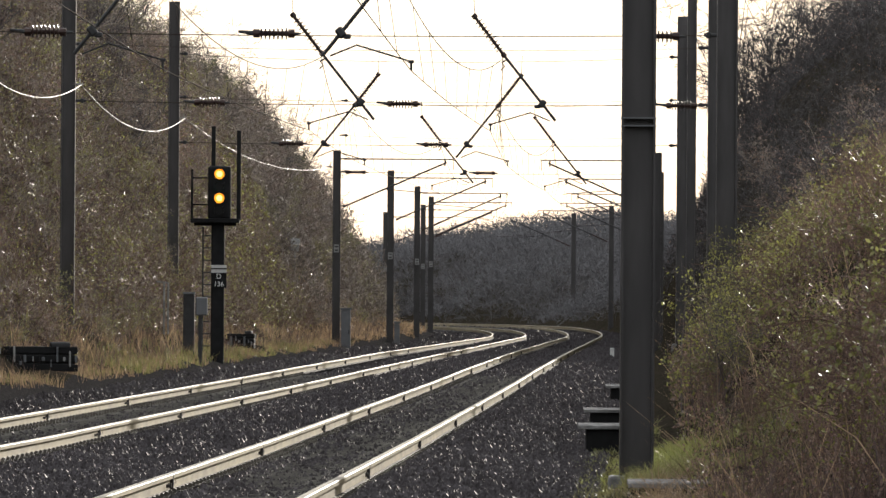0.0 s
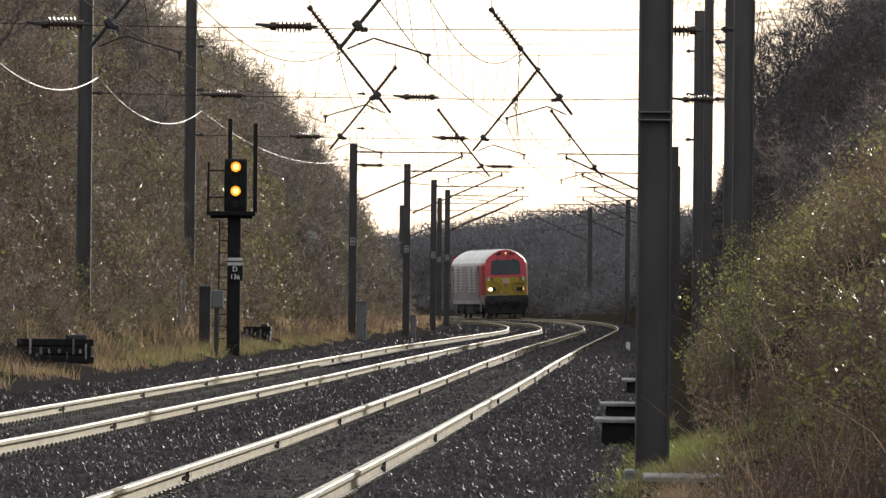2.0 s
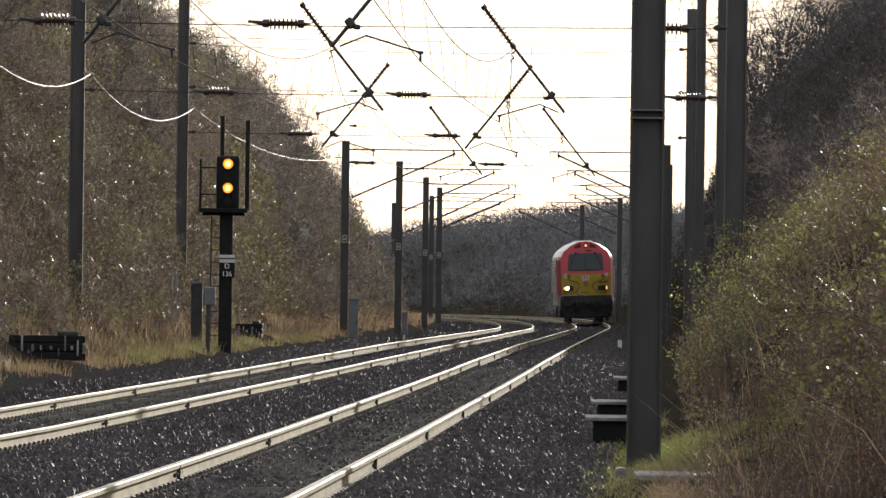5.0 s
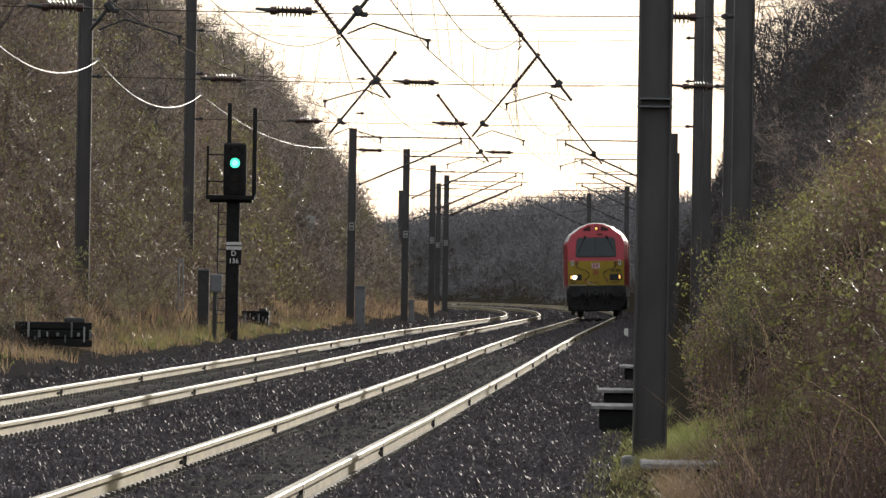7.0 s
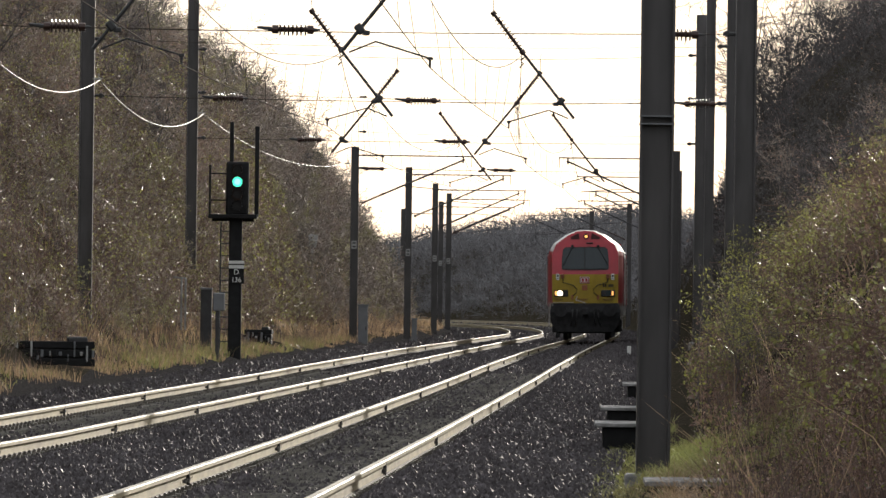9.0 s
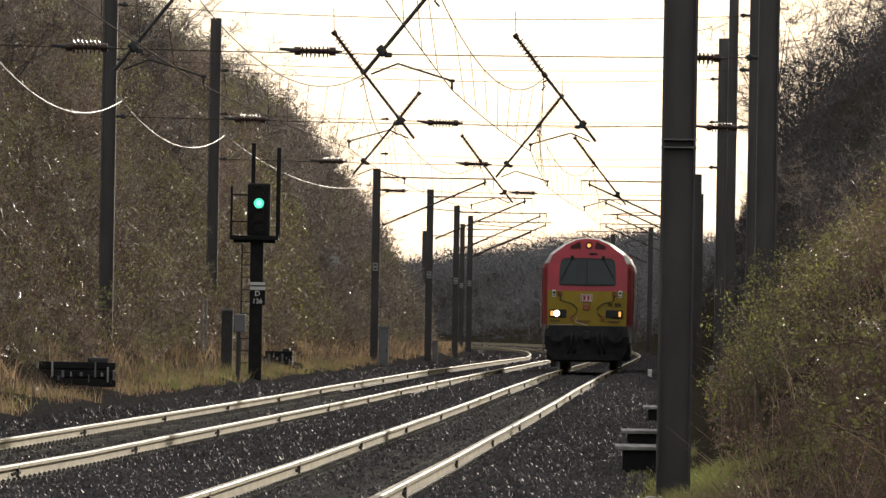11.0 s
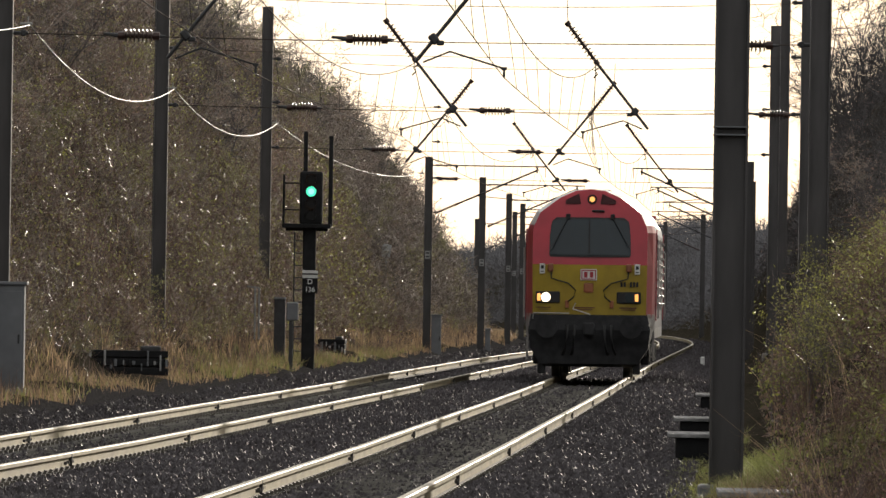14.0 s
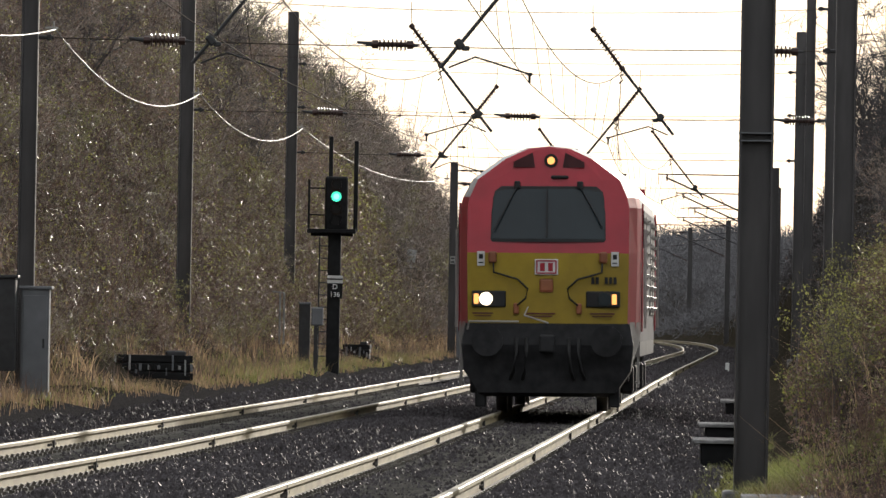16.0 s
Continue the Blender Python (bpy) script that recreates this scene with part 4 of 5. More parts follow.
# ---- sleepers, clips, joints, ballast stones ----
def ballast_and_sleepers():
    bm = bmesh.new()
    box(bm, 0, 0, -0.216, 2.5, 0.26, 0.10, 0.02)
    me = bpy.data.meshes.new("sleeper")
    bm.to_mesh(me)
    bm.free()
    me.materials.append(M_SLEEPER)
    for k, track in TRACKS:
        for q in range(220):
            y = 60 + 0.66 * q
            ob = new("sleeper", me)
            ob.parent = track
            ob.matrix_basis = pose(track_x(y, k), y, track_z(y, k), 0, math.degrees(-cant(y, k) / 1.5), 0)
        bm = bmesh.new()
        for q in range(220):
            y = 60 + 0.66 * q
            for side in (-1, 1):
                x, _, z = rail_point(y, k, side)
                for e in (-1, 1):
                    box(bm, x + e * 0.10, y, z - 0.150, 0.08, 0.10, 0.03)
                    box(bm, x + e * 0.085, y, z - 0.125, 0.03, 0.06, 0.04, 0.0, Matrix.Rotation(0.4 * e, 4, "Y"))
        tagged(part("rail_clips", bm, M_CLIP, track, "small steel rail clips"), kind="stuff")
        for side in (-1, 1):
            for q in range(13):
                y = 61 + 18.3 * q + (4.0 if side > 0 else 0.0) + (7.0 if k else 0.0)
                x, _, z = rail_point(y, k, side)
                bm = bmesh.new()
                box(bm, x, y, z - 0.082, 0.078, 0.10, 0.150, 0.006)
                for e in (-0.9, -0.4, 0.4, 0.9):
                    box(bm, x + 0.018, y + e, z - 0.085, 0.03, 0.05, 0.03)
                part("rail_joint", bm, M_JOINT, track, "dark rail joint with bolts")
    # stones, joined: too many to count
    rng = np.random.default_rng(4)
    base = np.array([(1, 0, -0.3), (0, 1, -0.3), (-1, 0, -0.3), (0, -1, -0.3), (0, 0, 0.9)], float)
    tri = np.array([(0, 1, 4), (1, 2, 4), (2, 3, 4), (3, 0, 4)])
    for y0, y1, dens, size in ((58, 100, 210, 0.030), (100, 170, 85, 0.034), (170, 330, 24, 0.046), (330, 640, 3.5, 0.08)):
        n = int((y1 - y0) * 8.8 * dens)
        ys, os_ = rng.uniform(y0, y1, n), rng.uniform(-6.9, 2.75, n)
        sp = np.interp(ys, STATIONS, CENTRES)
        near = np.minimum(np.abs(np.abs(os_) - 0.7525), np.abs(np.abs(os_ + sp) - 0.7525))
        # the bed lies lower and barer inside the rails than beside them
        inside = np.minimum(np.abs(os_), np.abs(os_ + sp)) < 0.7
        keep = (near > 0.13) & (~inside | (rng.uniform(0, 1, n) < 0.75))
        ys, os_ = ys[keep], os_[keep]
        n = len(ys)
        zs = ground_at(os_, ys) + rng.uniform(-0.005, 0.04, n)
        xs = line_at(ys) + os_
        v = base[None] * rng.uniform(0.6, 1.3, (n, 5, 3)) * (size * rng.uniform(0.6, 1.35, (n, 1, 1)))
        a = rng.uniform(0, 6.28, n)
        t = rng.uniform(-0.8, 0.8, n)
        x1 = v[..., 0] * np.cos(a)[:, None] - v[..., 1] * np.sin(a)[:, None]
        y1_ = v[..., 0] * np.sin(a)[:, None] + v[..., 1] * np.cos(a)[:, None]
        z1 = v[..., 2] * np.cos(t)[:, None] + x1 * np.sin(t)[:, None]
        pts = np.stack([x1 + xs[:, None], y1_ + ys[:, None], z1 + zs[:, None]], -1).reshape(-1, 3)
        tris = (tri[None] + 5 * np.arange(n)[:, None, None]).reshape(-1, 3)
        tagged(fast_mesh("ballast_stones", pts, tris, M_BALLAST), "loose dark grey ballast stones with damp glints", "ballast", kind="stuff")


def fast_mesh(name, pts, polys, material, parent=None, label=""):
    me = bpy.data.meshes.new(name)
    k = polys.shape[1]
    me.vertices.add(len(pts))
    me.vertices.foreach_set("co", np.asarray(pts, np.float32).ravel())
    me.loops.add(len(polys) * k)
    me.loops.foreach_set("vertex_index", polys.astype(np.int32).ravel())
    me.polygons.add(len(polys))
    me.polygons.foreach_set("loop_start", np.arange(0, len(polys) * k, k, dtype=np.int32))
    me.update(calc_edges=True)
    me.validate()
    me.polygons.foreach_set("use_smooth", np.zeros(len(me.polygons), bool))
    me.materials.append(material)
    ob = new(name, me)
    ob.parent = parent
    if label:
        ob["label"] = label
    return ob


# ---- plants ----
M_TWIG = mat("grey_brown_twigs", (0.31, 0.26, 0.22), 0.7, vary=0.3, scale=3, second=(0.18, 0.15, 0.135), spread=0.5, spec=0.15)
M_TWIG_DULL = mat("dull_brown_twigs", (0.15, 0.125, 0.115), 0.75, vary=0.3, scale=3, second=(0.10, 0.085, 0.08), spread=0.4, spec=0.2)
# dark twigs, with the colour lifted a little to carry haze
M_TWIG_DARK = mat("dark_hazed_twigs", (0.075, 0.066, 0.066), 0.75, vary=0.3, scale=3, spread=0.4)
# distance haze is put into the bluish grey of the far twigs
M_TWIG_FAR = mat("hazed_far_twigs", (0.155, 0.152, 0.16), 0.95, vary=0.2, scale=0.4, second=(0.135, 0.132, 0.138), spread=0.1, spec=0.05)
M_CANE = mat("reddish_bramble_canes", (0.21, 0.135, 0.105), 0.45, vary=0.3, scale=3, second=(0.15, 0.10, 0.085), spread=0.5, spec=0.2)
M_LEAF_GREEN = leaf_mat("yellow_green_leaves", (0.36, 0.35, 0.08), (0.24, 0.25, 0.07), 0.6)
M_LEAF_BROWN = leaf_mat("withered_brown_leaves", (0.29, 0.18, 0.13), (0.19, 0.125, 0.105), 0.75, 0.35)
M_LEAF_OLIVE = leaf_mat("olive_bramble_leaves", (0.25, 0.25, 0.08), (0.18, 0.165, 0.075), 0.7, 0.4)
M_LEAF_DULL = leaf_mat("dull_bank_leaves", (0.21, 0.19, 0.11), (0.17, 0.135, 0.105), 0.6, 0.4, 0.4)
M_STRAW = leaf_mat("straw_grass", (0.43, 0.31, 0.18), (0.30, 0.20, 0.125), 0.6)
M_GRASS = leaf_mat("damp_green_grass", (0.27, 0.29, 0.085), (0.20, 0.18, 0.075), 0.6)
M_STALK = leaf_mat("dead_bramble_stalks", (0.17, 0.11, 0.085), (0.12, 0.08, 0.068), 0.6, 0.6, 0.2)


def sticks(a, b, ra, rb):
    """Three-sided tapered twigs from points a to b, as vertices and quads."""
    n = len(a)
    d = b - a
    d /= np.linalg.norm(d, axis=1, keepdims=True) + 1e-9
    ref = np.where(np.abs(d[:, 2:3]) < 0.9, np.array([[0, 0, 1.0]]), np.array([[1.0, 0, 0]]))
    u = np.cross(d, ref)
    u /= np.linalg.norm(u, axis=1, keepdims=True)
    w = np.cross(d, u)
    out = []
    for p, r in ((a, ra), (b, rb)):
        for k in range(3):
            c, s = math.cos(2.0944 * k), math.sin(2.0944 * k)
            out.append(p + (u * c + w * s) * np.asarray(r).reshape(-1, 1))
    pts = np.stack(out, 1).reshape(-1, 3)
    q = np.array([(0, 1, 4, 3), (1, 2, 5, 4), (2, 0, 3, 5)])
    return pts, (q[None] + 6 * np.arange(n)[:, None, None]).reshape(-1, 4)


def slivers(a, b, r):
    """The finest twigs: one narrow tapered face each."""
    n = len(a)
    w = np.cross(b - a, np.random.default_rng(n).normal(size=(n, 3)))
    w *= r / (np.linalg.norm(w, axis=1, keepdims=True) + 1e-9)
    pts = np.stack([a - w, a + w, b + w * 0.45, b - w * 0.45], 1).reshape(-1, 3)
    return pts, np.arange(4 * n).reshape(-1, 4)


def leaf_quads(c, size, rng, flat=0.0):
    n = len(c)
    u = rng.normal(size=(n, 3))
    u /= np.linalg.norm(u, axis=1, keepdims=True)
    w = np.cross(u, rng.normal(size=(n, 3)))
    w /= np.linalg.norm(w, axis=1, keepdims=True)
    s = (size * rng.uniform(0.6, 1.4, n))[:, None]
    pts = np.stack([c - u * s, c + w * s * 0.55, c + u * s, c - w * s * 0.55], 1).reshape(-1, 3)
    return pts, np.arange(4 * n).reshape(-1, 4)


def shrub(seed, height, spread, stems, leaf_material, leaves, leaf_size, twig_material, label, name="shrub", category="shrub", upright=0.5, fine=8, solid=True):
    """Stems from one stool, each with branches and twigs, and leaves along the twigs."""
    rng = np.random.default_rng(seed)
    ob = thing(name, 0, 0, 0, label, category, "lineside " + category + "s")
    a0 = rng.normal(size=(stems, 3)) * np.array([0.25, 0.25, 0.0])
    dirs = np.stack([rng.normal(size=stems) * (1 - upright), rng.normal(size=stems) * (1 - upright), np.full(stems, 1.0)], 1)
    dirs /= np.linalg.norm(dirs, axis=1, keepdims=True)
    ln = height * rng.uniform(0.55, 1.0, stems)
    mid = a0 + dirs * (ln * 0.5)[:, None]
    top = mid + (dirs + rng.normal(size=(stems, 3)) * 0.22) * (ln * 0.5)[:, None]
    top[:, :2] *= spread
    r0 = 0.006 * height * rng.uniform(0.6, 1.4, stems)
    p1, q1 = sticks(np.concatenate([a0, mid]), np.concatenate([mid, top]), np.concatenate([r0, r0 * 0.65]), np.concatenate([r0 * 0.65, r0 * 0.2]))
    fast_mesh("trunk", p1, q1, twig_material, ob)
    nb = 9
    f = rng.uniform(0.25, 1.0, (stems, nb))
    base = np.where((f < 0.5)[..., None], a0[:, None] + (mid - a0)[:, None] * (f * 2)[..., None], mid[:, None] + (top - mid)[:, None] * (f * 2 - 1)[..., None]).reshape(-1, 3)
    bd = rng.normal(size=(stems * nb, 3)) * np.array([1, 1, 0.45]) + np.array([0, 0, 0.55])
    bd /= np.linalg.norm(bd, axis=1, keepdims=True)
    bl = height * 0.26 * rng.uniform(0.5, 1.2, stems * nb) * (1.25 - f.reshape(-1) * 0.7)
    tip = base + bd * bl[:, None]
    tw = rng.uniform(0.2, 1.0, (len(base), fine))
    tb = (base[:, None] + (tip - base)[:, None] * tw[..., None]).reshape(-1, 3)
    td = np.repeat(bd, fine, 0) * 0.6 + rng.normal(size=(len(tb), 3)) * 0.75
    td /= np.linalg.norm(td, axis=1, keepdims=True)
    te = tb + td * (height * 0.10 * rng.uniform(0.4, 1.4, len(tb)))[:, None]
    p2, q2 = sticks(base, tip, np.full(len(base), 0.0022 * height), np.full(len(base), 0.001 * height)) if solid else slivers(base, tip, 0.0022 * height)
    p3, q3 = slivers(tb, te, 0.0014 * height)
    tagged(fast_mesh("crown", np.concatenate([p2, p3]), np.concatenate([q2, q3 + len(p2)]), twig_material, ob, "fine bare twigs"), kind="stuff")
    if leaves:
        k = rng.integers(0, len(tb), leaves)
        c = tb[k] + (te[k] - tb[k]) * rng.uniform(0, 1.1, leaves)[:, None] + rng.normal(size=(leaves, 3)) * 0.04
        p3, q3 = leaf_quads(c, leaf_size, rng)
        tagged(fast_mesh("foliage", p3, q3, leaf_material, ob, "scattered late leaves"), kind="stuff")
    return ob


def blades(name, xs, ys, zs, height, width, material, label, category, seed, lean=0.35):
    """Upright bent blades, joined: a lower quad and a pointed upper one."""
    rng = np.random.default_rng(seed)
    n = len(xs)
    root = np.stack([xs, ys, zs - 0.03], 1)
    a = rng.uniform(0, math.pi, n)
    w = np.stack([np.cos(a), np.sin(a), np.zeros(n)], 1) * (width * rng.uniform(0.6, 1.4, n))[:, None]
    h = height * rng.uniform(0.45, 1.25, n)
    ld = rng.normal(size=(n, 2)) * lean * h[:, None]
    mid = root + np.stack([ld[:, 0] * 0.35, ld[:, 1] * 0.35, h * 0.55], 1)
    tip = root + np.stack([ld[:, 0], ld[:, 1], h], 1)
    pts = np.stack([root - w, root + w, mid + w * 0.7, mid - w * 0.7, tip + w * 0.12, tip - w * 0.12], 1).reshape(-1, 3)
    q = np.array([(0, 1, 2, 3), (3, 2, 4, 5)])
    return tagged(fast_mesh(name, pts, (q[None] + 6 * np.arange(n)[:, None, None]).reshape(-1, 4), material), label, category, kind="stuff")


def scatter(n, y0, y1, o0, o1, seed, clump=0.0, bias=1.0):
    rng = np.random.default_rng(seed)
    ys = y0 + (y1 - y0) * rng.uniform(0, 1, n) ** bias
    os_ = rng.uniform(o0, o1, n)
    if clump:
        d = np.array([noise.noise((o * 0.8, y * 0.35, seed * 1.7)) for o, y in zip(os_, ys)])
        keep = d > rng.uniform(-0.5, 0.5, n) * clump
        ys, os_ = ys[keep], os_[keep]
    wide = (ys > 64) | (os_ > 3.55)
    ys, os_ = ys[wide], os_[wide]
    xs = line_at(ys) + os_
    # grass left out on a slanting oval towards the eye, so the trough stacks show
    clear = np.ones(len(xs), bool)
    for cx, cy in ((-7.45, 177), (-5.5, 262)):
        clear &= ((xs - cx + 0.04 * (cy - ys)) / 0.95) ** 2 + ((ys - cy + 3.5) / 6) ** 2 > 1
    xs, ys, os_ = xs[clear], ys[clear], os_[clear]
    return xs, ys, ground_at(os_, ys)


def clumps(os_, ys, seed, fo=0.6, fy=0.2):
    return np.array([noise.noise((o * fo, y * fy, seed * 1.3)) + 0.5 * noise.noise((o * fo * 2.7, y * fy * 2.7, seed * 2.1)) for o, y in zip(os_, ys)])


def thicket(n, y0, y1, o0, o1, height, length, width, twig, seed, label, leaf=None, share=0.0, leaf_size=0.03, up=0.7, bias=1.0, fo=0.5, fy=0.13):
    """Brushwood that covers a bank: short twigs at all heights over the ground, with leaves among them, in lumps."""
    rng = np.random.default_rng(seed)
    ys = y0 + (y1 - y0) * rng.uniform(0, 1, n) ** bias
    os_ = rng.uniform(o0, o1, n)
    lump = np.clip(0.62 + 0.9 * clumps(os_, ys, seed, fo, fy), 0.15, 1.4)
    u = rng.uniform(0, 1, n)
    a = np.stack([line_at(ys) + os_, ys, ground_at(os_, ys) + height * lump * u - 0.05], 1)
    d = rng.normal(size=(n, 3)) + np.array([0, 0, up])
    d /= np.linalg.norm(d, axis=1, keepdims=True)
    b = a + d * (length * rng.uniform(0.4, 1.3, n))[:, None]
    p, q = slivers(a, b, 1.0)
    mid = (p.reshape(n, 4, 3)[:, 0] + p.reshape(n, 4, 3)[:, 1]) / 2
    w = (p.reshape(n, 4, 3)[:, 1] - mid) * (width * ys / 300 * rng.uniform(0.6, 1.5, n))[:, None]
    p = np.stack([a - w, a + w, b + w * 0.4, b - w * 0.4], 1).reshape(-1, 3)
    tagged(fast_mesh("brushwood", p, q, twig), label, "scrub", kind="stuff")
    if leaf:
        k = rng.uniform(0, 1, n) < share * np.clip(0.6 + 1.6 * clumps(os_, ys, seed + 9, 0.7, 0.2), 0, 2)
        c = b[k] + rng.normal(size=(int(k.sum()), 3)) * 0.05
        p, q = leaf_quads(c, leaf_size * np.clip(ys[k] / 230, 0.4, 1.8), rng)
        tagged(fast_mesh("bank_leaves", p, q, leaf), "small late leaves scattered over the scrub", "leaves", kind="stuff")


def bramble(seed, canes, reach, rise, leaf, leaves, leaf_size, label, cane=M_CANE):
    """A mound of arching canes from one root, with leaves along them."""
    rng = np.random.default_rng(seed)
    ob = thing("bramble", 0, 0, 0, label, "bramble", "brambles on the bank")
    az = rng.uniform(0, 6.283, canes)
    r, h = reach * rng.uniform(0.4, 1.2, canes), rise * rng.uniform(0.5, 1.2, canes)
    root = rng.normal(size=(canes, 3)) * np.array([0.16, 0.16, 0.0])
    out = np.stack([np.cos(az), np.sin(az)], 1)
    pts = []
    for t in (0.0, 0.25, 0.5, 0.75, 1.0):
        z = h * (1.9 * t - 1.15 * t * t) / 0.785
        pts.append(root + np.concatenate([out * (r * t ** 1.4)[:, None], z[:, None]], 1) + rng.normal(size=(canes, 3)) * 0.03)
    a, b = np.concatenate(pts[:-1]), np.concatenate(pts[1:])
    p, q = sticks(a, b, np.full(len(a), 0.0045), np.full(len(a), 0.003))
    tagged(fast_mesh("stem_tangle", p, q, cane, ob), kind="stuff")
    k = rng.integers(0, len(a), canes * 7)
    f = rng.uniform(0, 1, len(k))[:, None]
    c = a[k] * (1 - f) + b[k] * f
    d = rng.normal(size=(len(k), 3)) + np.array([0, 0, 0.4])
    e = c + d * 0.10
    p, q = slivers(c, e, 0.0025)
    tagged(fast_mesh("brush", p, q, cane, ob), kind="stuff")
    if leaves:
        m = rng.integers(0, len(c), leaves)
        p, q = leaf_quads(c[m] + (e[m] - c[m]) * rng.uniform(0, 1.3, leaves)[:, None] + rng.normal(size=(leaves, 3)) * 0.02, leaf_size, rng)
        tagged(fast_mesh("foliage", p, q, leaf, ob, "small late leaves"), kind="stuff")
    return ob


def plant():
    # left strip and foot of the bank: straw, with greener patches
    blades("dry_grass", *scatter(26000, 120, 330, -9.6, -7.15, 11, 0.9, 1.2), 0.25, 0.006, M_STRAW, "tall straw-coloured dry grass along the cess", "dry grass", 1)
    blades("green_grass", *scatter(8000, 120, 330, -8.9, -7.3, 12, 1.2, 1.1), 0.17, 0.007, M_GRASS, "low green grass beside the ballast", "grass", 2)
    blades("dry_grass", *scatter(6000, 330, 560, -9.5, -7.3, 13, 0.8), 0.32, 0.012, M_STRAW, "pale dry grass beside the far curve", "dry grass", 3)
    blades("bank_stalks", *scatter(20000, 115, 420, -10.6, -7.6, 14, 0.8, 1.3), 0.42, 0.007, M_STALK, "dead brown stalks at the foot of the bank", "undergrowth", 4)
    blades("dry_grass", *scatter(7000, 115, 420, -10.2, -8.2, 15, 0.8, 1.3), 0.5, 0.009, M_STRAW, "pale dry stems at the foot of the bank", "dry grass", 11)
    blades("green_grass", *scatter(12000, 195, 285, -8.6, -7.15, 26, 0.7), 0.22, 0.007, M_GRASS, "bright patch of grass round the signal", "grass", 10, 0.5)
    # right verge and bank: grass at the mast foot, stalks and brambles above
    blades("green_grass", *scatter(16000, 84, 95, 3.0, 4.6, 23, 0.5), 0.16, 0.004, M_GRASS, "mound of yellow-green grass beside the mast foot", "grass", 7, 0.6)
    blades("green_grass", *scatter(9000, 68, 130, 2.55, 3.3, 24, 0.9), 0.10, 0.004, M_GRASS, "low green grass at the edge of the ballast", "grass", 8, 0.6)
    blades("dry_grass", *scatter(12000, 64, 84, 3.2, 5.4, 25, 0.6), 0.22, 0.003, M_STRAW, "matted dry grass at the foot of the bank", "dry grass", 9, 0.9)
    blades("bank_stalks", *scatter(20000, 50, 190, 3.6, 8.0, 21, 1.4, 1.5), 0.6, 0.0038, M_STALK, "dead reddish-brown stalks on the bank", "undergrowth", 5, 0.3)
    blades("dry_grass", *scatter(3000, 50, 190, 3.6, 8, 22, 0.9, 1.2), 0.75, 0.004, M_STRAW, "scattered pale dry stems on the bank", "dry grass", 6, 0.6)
    rng = np.random.default_rng(31)
    for material, n, size, lift, label, seed in ((M_LEAF_OLIVE, 24000, 0.022, 0.45, "olive bramble leaves on the bank", 41), (M_LEAF_BROWN, 42000, 0.022, 0.5, "withered brown leaves on the bank", 42),
                                                 (M_LEAF_GREEN, 9000, 0.020, 0.75, "few bright yellow-green leaves on the bank", 44)):
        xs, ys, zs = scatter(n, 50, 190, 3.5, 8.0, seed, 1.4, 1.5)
        c = np.stack([xs, ys, zs + lift * rng.uniform(0.02, 1.0, len(xs)) ** 1.3], 1)
        p, q = leaf_quads(c, size * np.clip(ys / 105, 0.55, 1.4), rng)
        tagged(fast_mesh("bramble_leaves", p, q, material), label, "undergrowth", kind="stuff")

    # brushwood that covers the banks
    thicket(80000, 128, 335, -16.5, -11.2, 1.6, 0.34, 0.008, M_TWIG_DULL, 61, "dense tangled brushwood on the high bank", M_LEAF_DULL, 0.7, 0.020, bias=1.1)
    thicket(60000, 128, 335, -12.4, -8.9, 1.5, 0.3, 0.008, M_TWIG, 69, "tangled brushwood low on the bank", M_LEAF_DULL, 0.9, 0.022, bias=1.1)
    thicket(80000, 128, 335, -13.0, -8.7, 1.4, 0.3, 0.008, M_CANE, 62, "brown bramble tangle on the bank", M_LEAF_OLIVE, 1.0, 0.023, bias=1.1)
    thicket(56000, 135, 335, -12.8, -8.8, 2.0, 0.25, 0.007, M_CANE, 63, "leafy growth low on the bank", M_LEAF_GREEN, 0.9, 0.024, fy=0.06)
    thicket(80000, 330, 620, -16.0, -8.8, 1.9, 0.5, 0.009, M_TWIG, 64, "dense scrub beside the far curve", M_LEAF_DULL, 0.6, 0.03)
    thicket(70000, 255, 500, 4.3, 12.0, 1.5, 0.45, 0.008, M_TWIG_DARK, 65, "dark leafless thicket on the high bank", M_LEAF_BROWN, 0.12, 0.02, bias=1.3)
    thicket(30000, 165, 270, 6.5, 13.0, 1.4, 0.4, 0.008, M_TWIG_DARK, 66, "dark leafless thicket on the bank", M_LEAF_BROWN, 0.15, 0.02)
    thicket(190000, 480, 740, 3.8, 32.0, 2.0, 0.7, 0.008, M_TWIG_FAR, 67, "winter wood in haze grey outside the curve", fo=0.16, fy=0.03)
    thicket(70000, 735, 960, -60.0, 50.0, 2.4, 1.0, 0.009, M_TWIG_FAR, 68, "winter wood in haze grey closing the view", fo=0.1, fy=0.03)

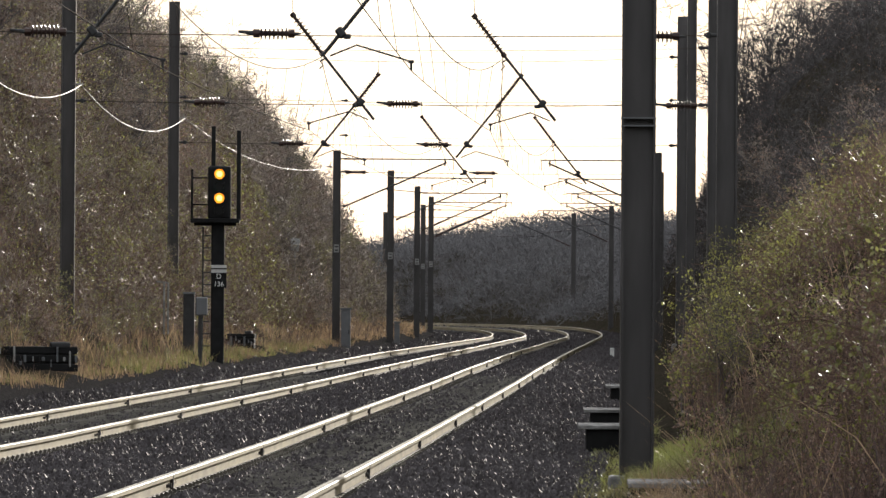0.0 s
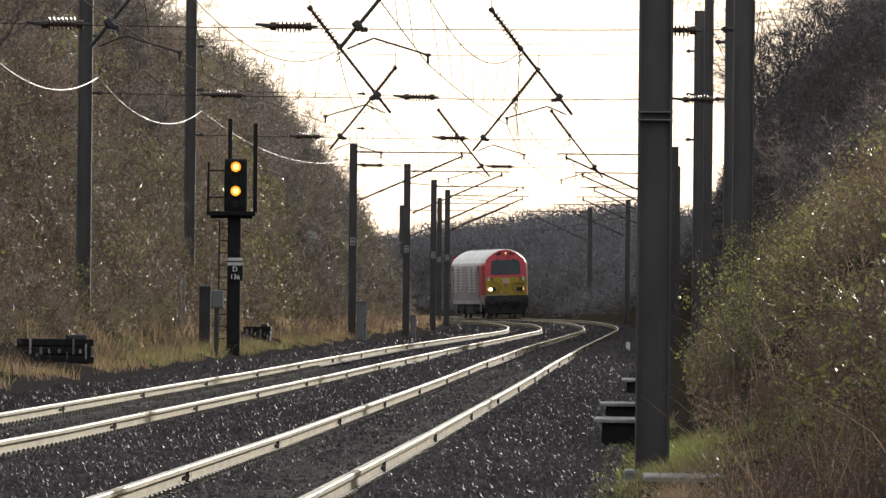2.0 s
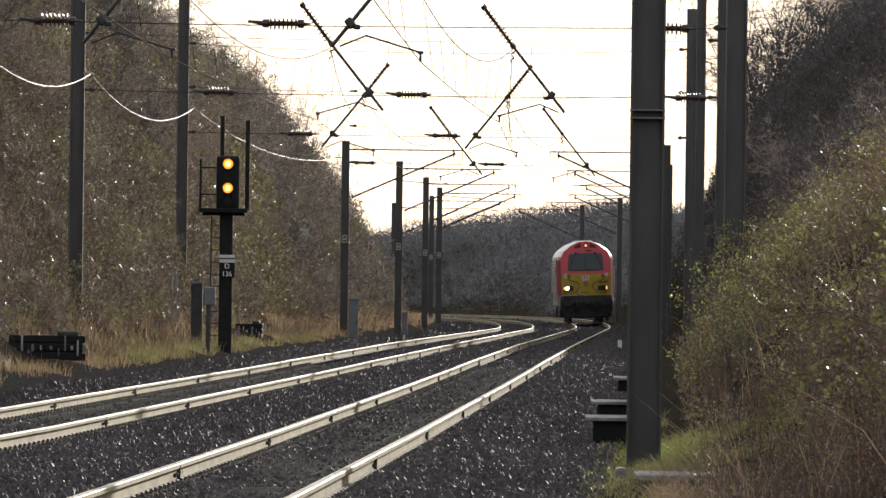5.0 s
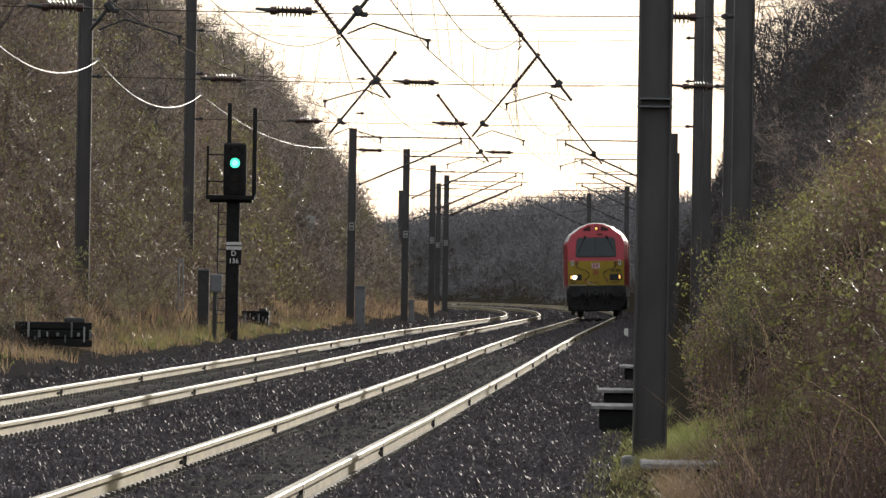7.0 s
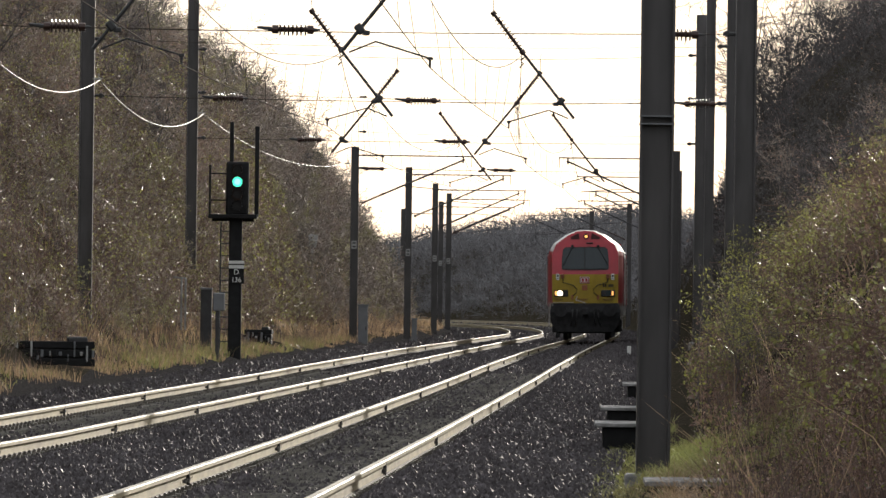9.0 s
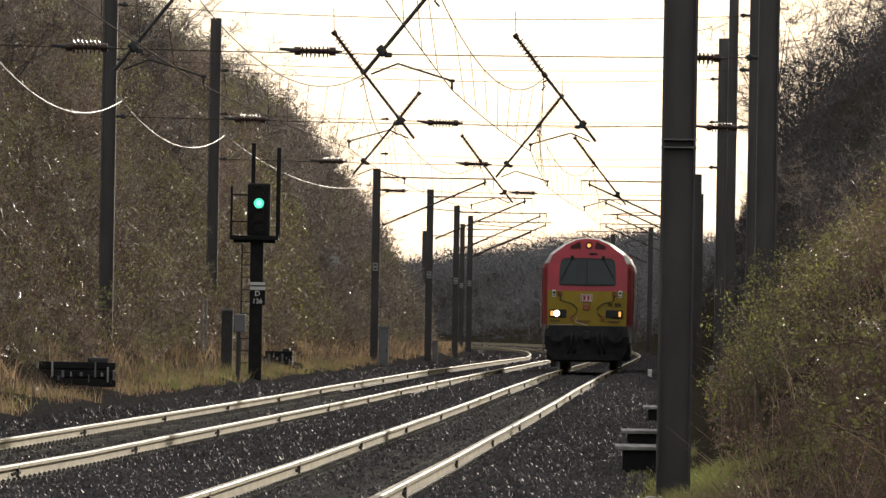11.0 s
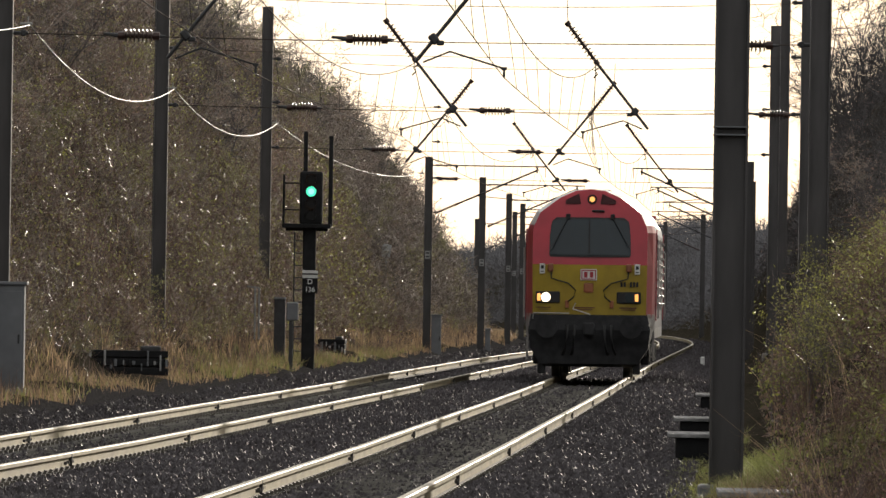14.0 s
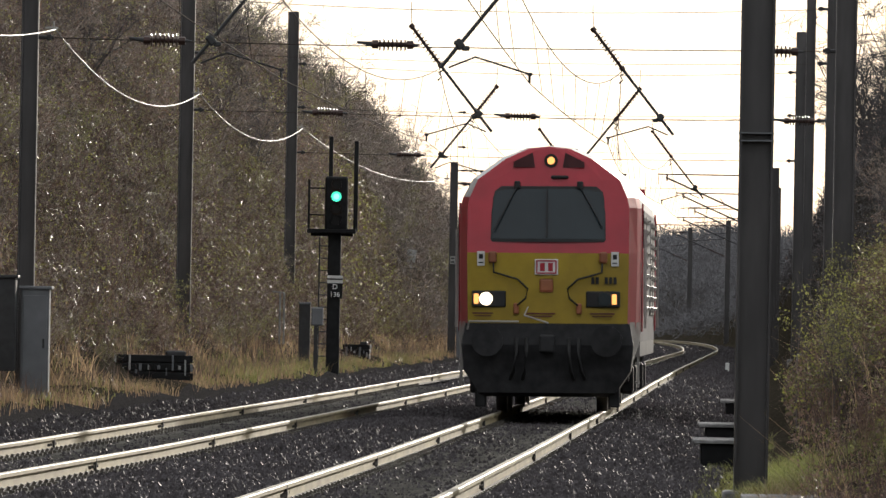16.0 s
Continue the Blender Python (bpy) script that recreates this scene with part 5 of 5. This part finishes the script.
    # shrubs: a few models, copied along both banks
    models = [shrub(101, 3.4, 1.25, 13, M_LEAF_GREEN, 260, 0.034, M_TWIG, "tangled grey-brown shrub with a few yellow-green leaves"),
              shrub(102, 3.8, 1.15, 14, M_LEAF_BROWN, 900, 0.036, M_TWIG, "bushy leafless shrub with withered brown leaves"),
              shrub(103, 4.2, 1.1, 13, M_LEAF_BROWN, 120, 0.035, M_TWIG_DARK, "dark bare thorn shrub"),
              shrub(104, 2.6, 1.4, 14, M_LEAF_OLIVE, 1500, 0.038, M_TWIG, "low bramble shrub with olive leaves"),
              shrub(105, 4.6, 1.0, 12, M_LEAF_DULL, 500, 0.038, M_TWIG, "tall bare shrub with thin dull leaves"),
              shrub(106, 2.4, 0.9, 15, M_LEAF_GREEN, 1300, 0.024, M_TWIG_DULL, "leafy yellow-green bush at the foot of the bank", upright=0.7)]
    rng = np.random.default_rng(77)

    def put(k, o, y, scale, dz=-0.1):
        x = line_x(y) + o
        m = pose(x, y, ground_z(o, y) + dz, rng.uniform(-5, 5), rng.uniform(-5, 5), rng.uniform(0, 360)) @ Matrix.Diagonal((scale, scale, scale * rng.uniform(0.85, 1.15), 1))
        return copy_thing(models[k], m)

    y = 126.0
    while y < 430:
        for o, s in ((-9.4, 0.34), (-10.5, 0.48), (-11.8, 0.56), (-13.2, 0.62), (-15.0, 0.66)):
            k = int(rng.choice([0, 1, 3, 3])) if o > -11 else int(rng.choice([1, 1, 2, 4, 3]))
            put(k, o + rng.uniform(-0.6, 0.6), y + rng.uniform(-2.2, 2.2), s * rng.uniform(0.75, 1.3))
        y += 8.2
    y = 172.0
    while y < 460:
        for o, s in ((6.8, 0.5), (9.0, 0.65)):
            put(int(rng.choice([2, 2, 2, 1])), o + rng.uniform(-0.6, 0.6), y + rng.uniform(-2.5, 2.5), s * rng.uniform(0.7, 1.25))
        y += 9.0
    for y, o, s in ((108, 4.1, 0.55), (115, 3.9, 0.72), (124, 4.3, 0.66), (134, 4.3, 0.6), (146, 4.7, 0.6)):
        put(5, o, y, s)
    for m in models:
        m.matrix_basis = pose(line_x(300) - 14 - 2 * models.index(m), 300, ground_z(-14 - 2 * models.index(m), 300) - 0.1)

    canes = [bramble(401, 34, 0.75, 0.75, M_LEAF_OLIVE, 800, 0.020, "arching bramble with olive leaves on the bank"),
             bramble(402, 40, 0.6, 0.8, M_LEAF_BROWN, 650, 0.018, "reddish bramble canes with withered leaves"),
             bramble(403, 46, 0.4, 1.0, M_LEAF_BROWN, 220, 0.015, "upright bare reddish canes"),
             bramble(404, 30, 0.55, 0.9, M_LEAF_GREEN, 420, 0.020, "bramble with a few bright yellow-green leaves")]
    spots = []
    for n in range(200):
        y = 54 + 104 * rng.uniform(0, 1) ** 1.3
        spots.append((y, rng.uniform(0.0, 3.4) + float(np.interp(y, [60, 90, 130], [4.25, 4.15, 3.7]))))
    for n, (y, o) in enumerate(spots):
        c = canes[int(rng.choice([0, 0, 1, 1, 1, 2, 2, 3]))]
        m = pose(line_x(y) + o, y, ground_z(o, y) - 0.05, rng.uniform(-8, 8), rng.uniform(-12, 4), rng.uniform(0, 360)) @ Matrix.Scale(rng.uniform(0.55, 1.1), 4)
        if n < len(canes):
            canes[n].matrix_basis = m
        else:
            copy_thing(c, m)

    tree = shrub(201, 7.5, 1.1, 13, None, 0, 0, M_TWIG_DARK, "tall bare winter tree with fine spreading branches", "tree", "tree", 0.58, 12)
    trees = ((10.1, 312, 0.8), (11.0, 316, 0.9), (11.9, 320, 0.85), (12.8, 326, 0.9), (13.7, 318, 0.85), (14.4, 332, 0.9), (11.4, 338, 0.85), (10.6, 330, 0.8), (-8.6, 262, 0.55))
    for n, (x, y, s) in enumerate(trees):
        m = pose(x, y, ground_z(x - line_x(y), y) - 0.1, 0, 0, 75 * s + x * 40) @ Matrix.Diagonal((s, s, s, 1))
        if n:
            copy_thing(tree, m)
        else:
            tree.matrix_basis = m


ballast_and_sleepers()
plant()

# ---- moving things ----
SPEED, ARRIVE = 28.9, 140.5


def loco_pose(t):
    y = ARRIVE + SPEED * (16.0 - t)
    a = Vector((line_x(y - 4), y - 4, line_z(y - 4)))
    b = Vector((line_x(y + 8), y + 8, line_z(y + 8)))
    d = (b - a).normalized()
    front = Vector((line_x(y), y, line_z(y)))
    yaw = math.degrees(math.atan2(-d.x, d.y))
    pitch = math.degrees(math.asin(d.z))
    return pose(front.x, front.y, front.z, pitch, math.degrees(-cant(y) / 1.5), yaw)


def motions():
    walk(locomotive, [(t * 0.5, loco_pose(t * 0.5)) for t in range(33)])
    # lens turns stand in for lamps switching: a glowing face and a dark one
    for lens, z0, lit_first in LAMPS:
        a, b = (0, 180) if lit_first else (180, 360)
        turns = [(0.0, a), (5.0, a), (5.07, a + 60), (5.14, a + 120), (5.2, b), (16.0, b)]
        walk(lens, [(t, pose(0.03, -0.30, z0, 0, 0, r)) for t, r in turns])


motions()
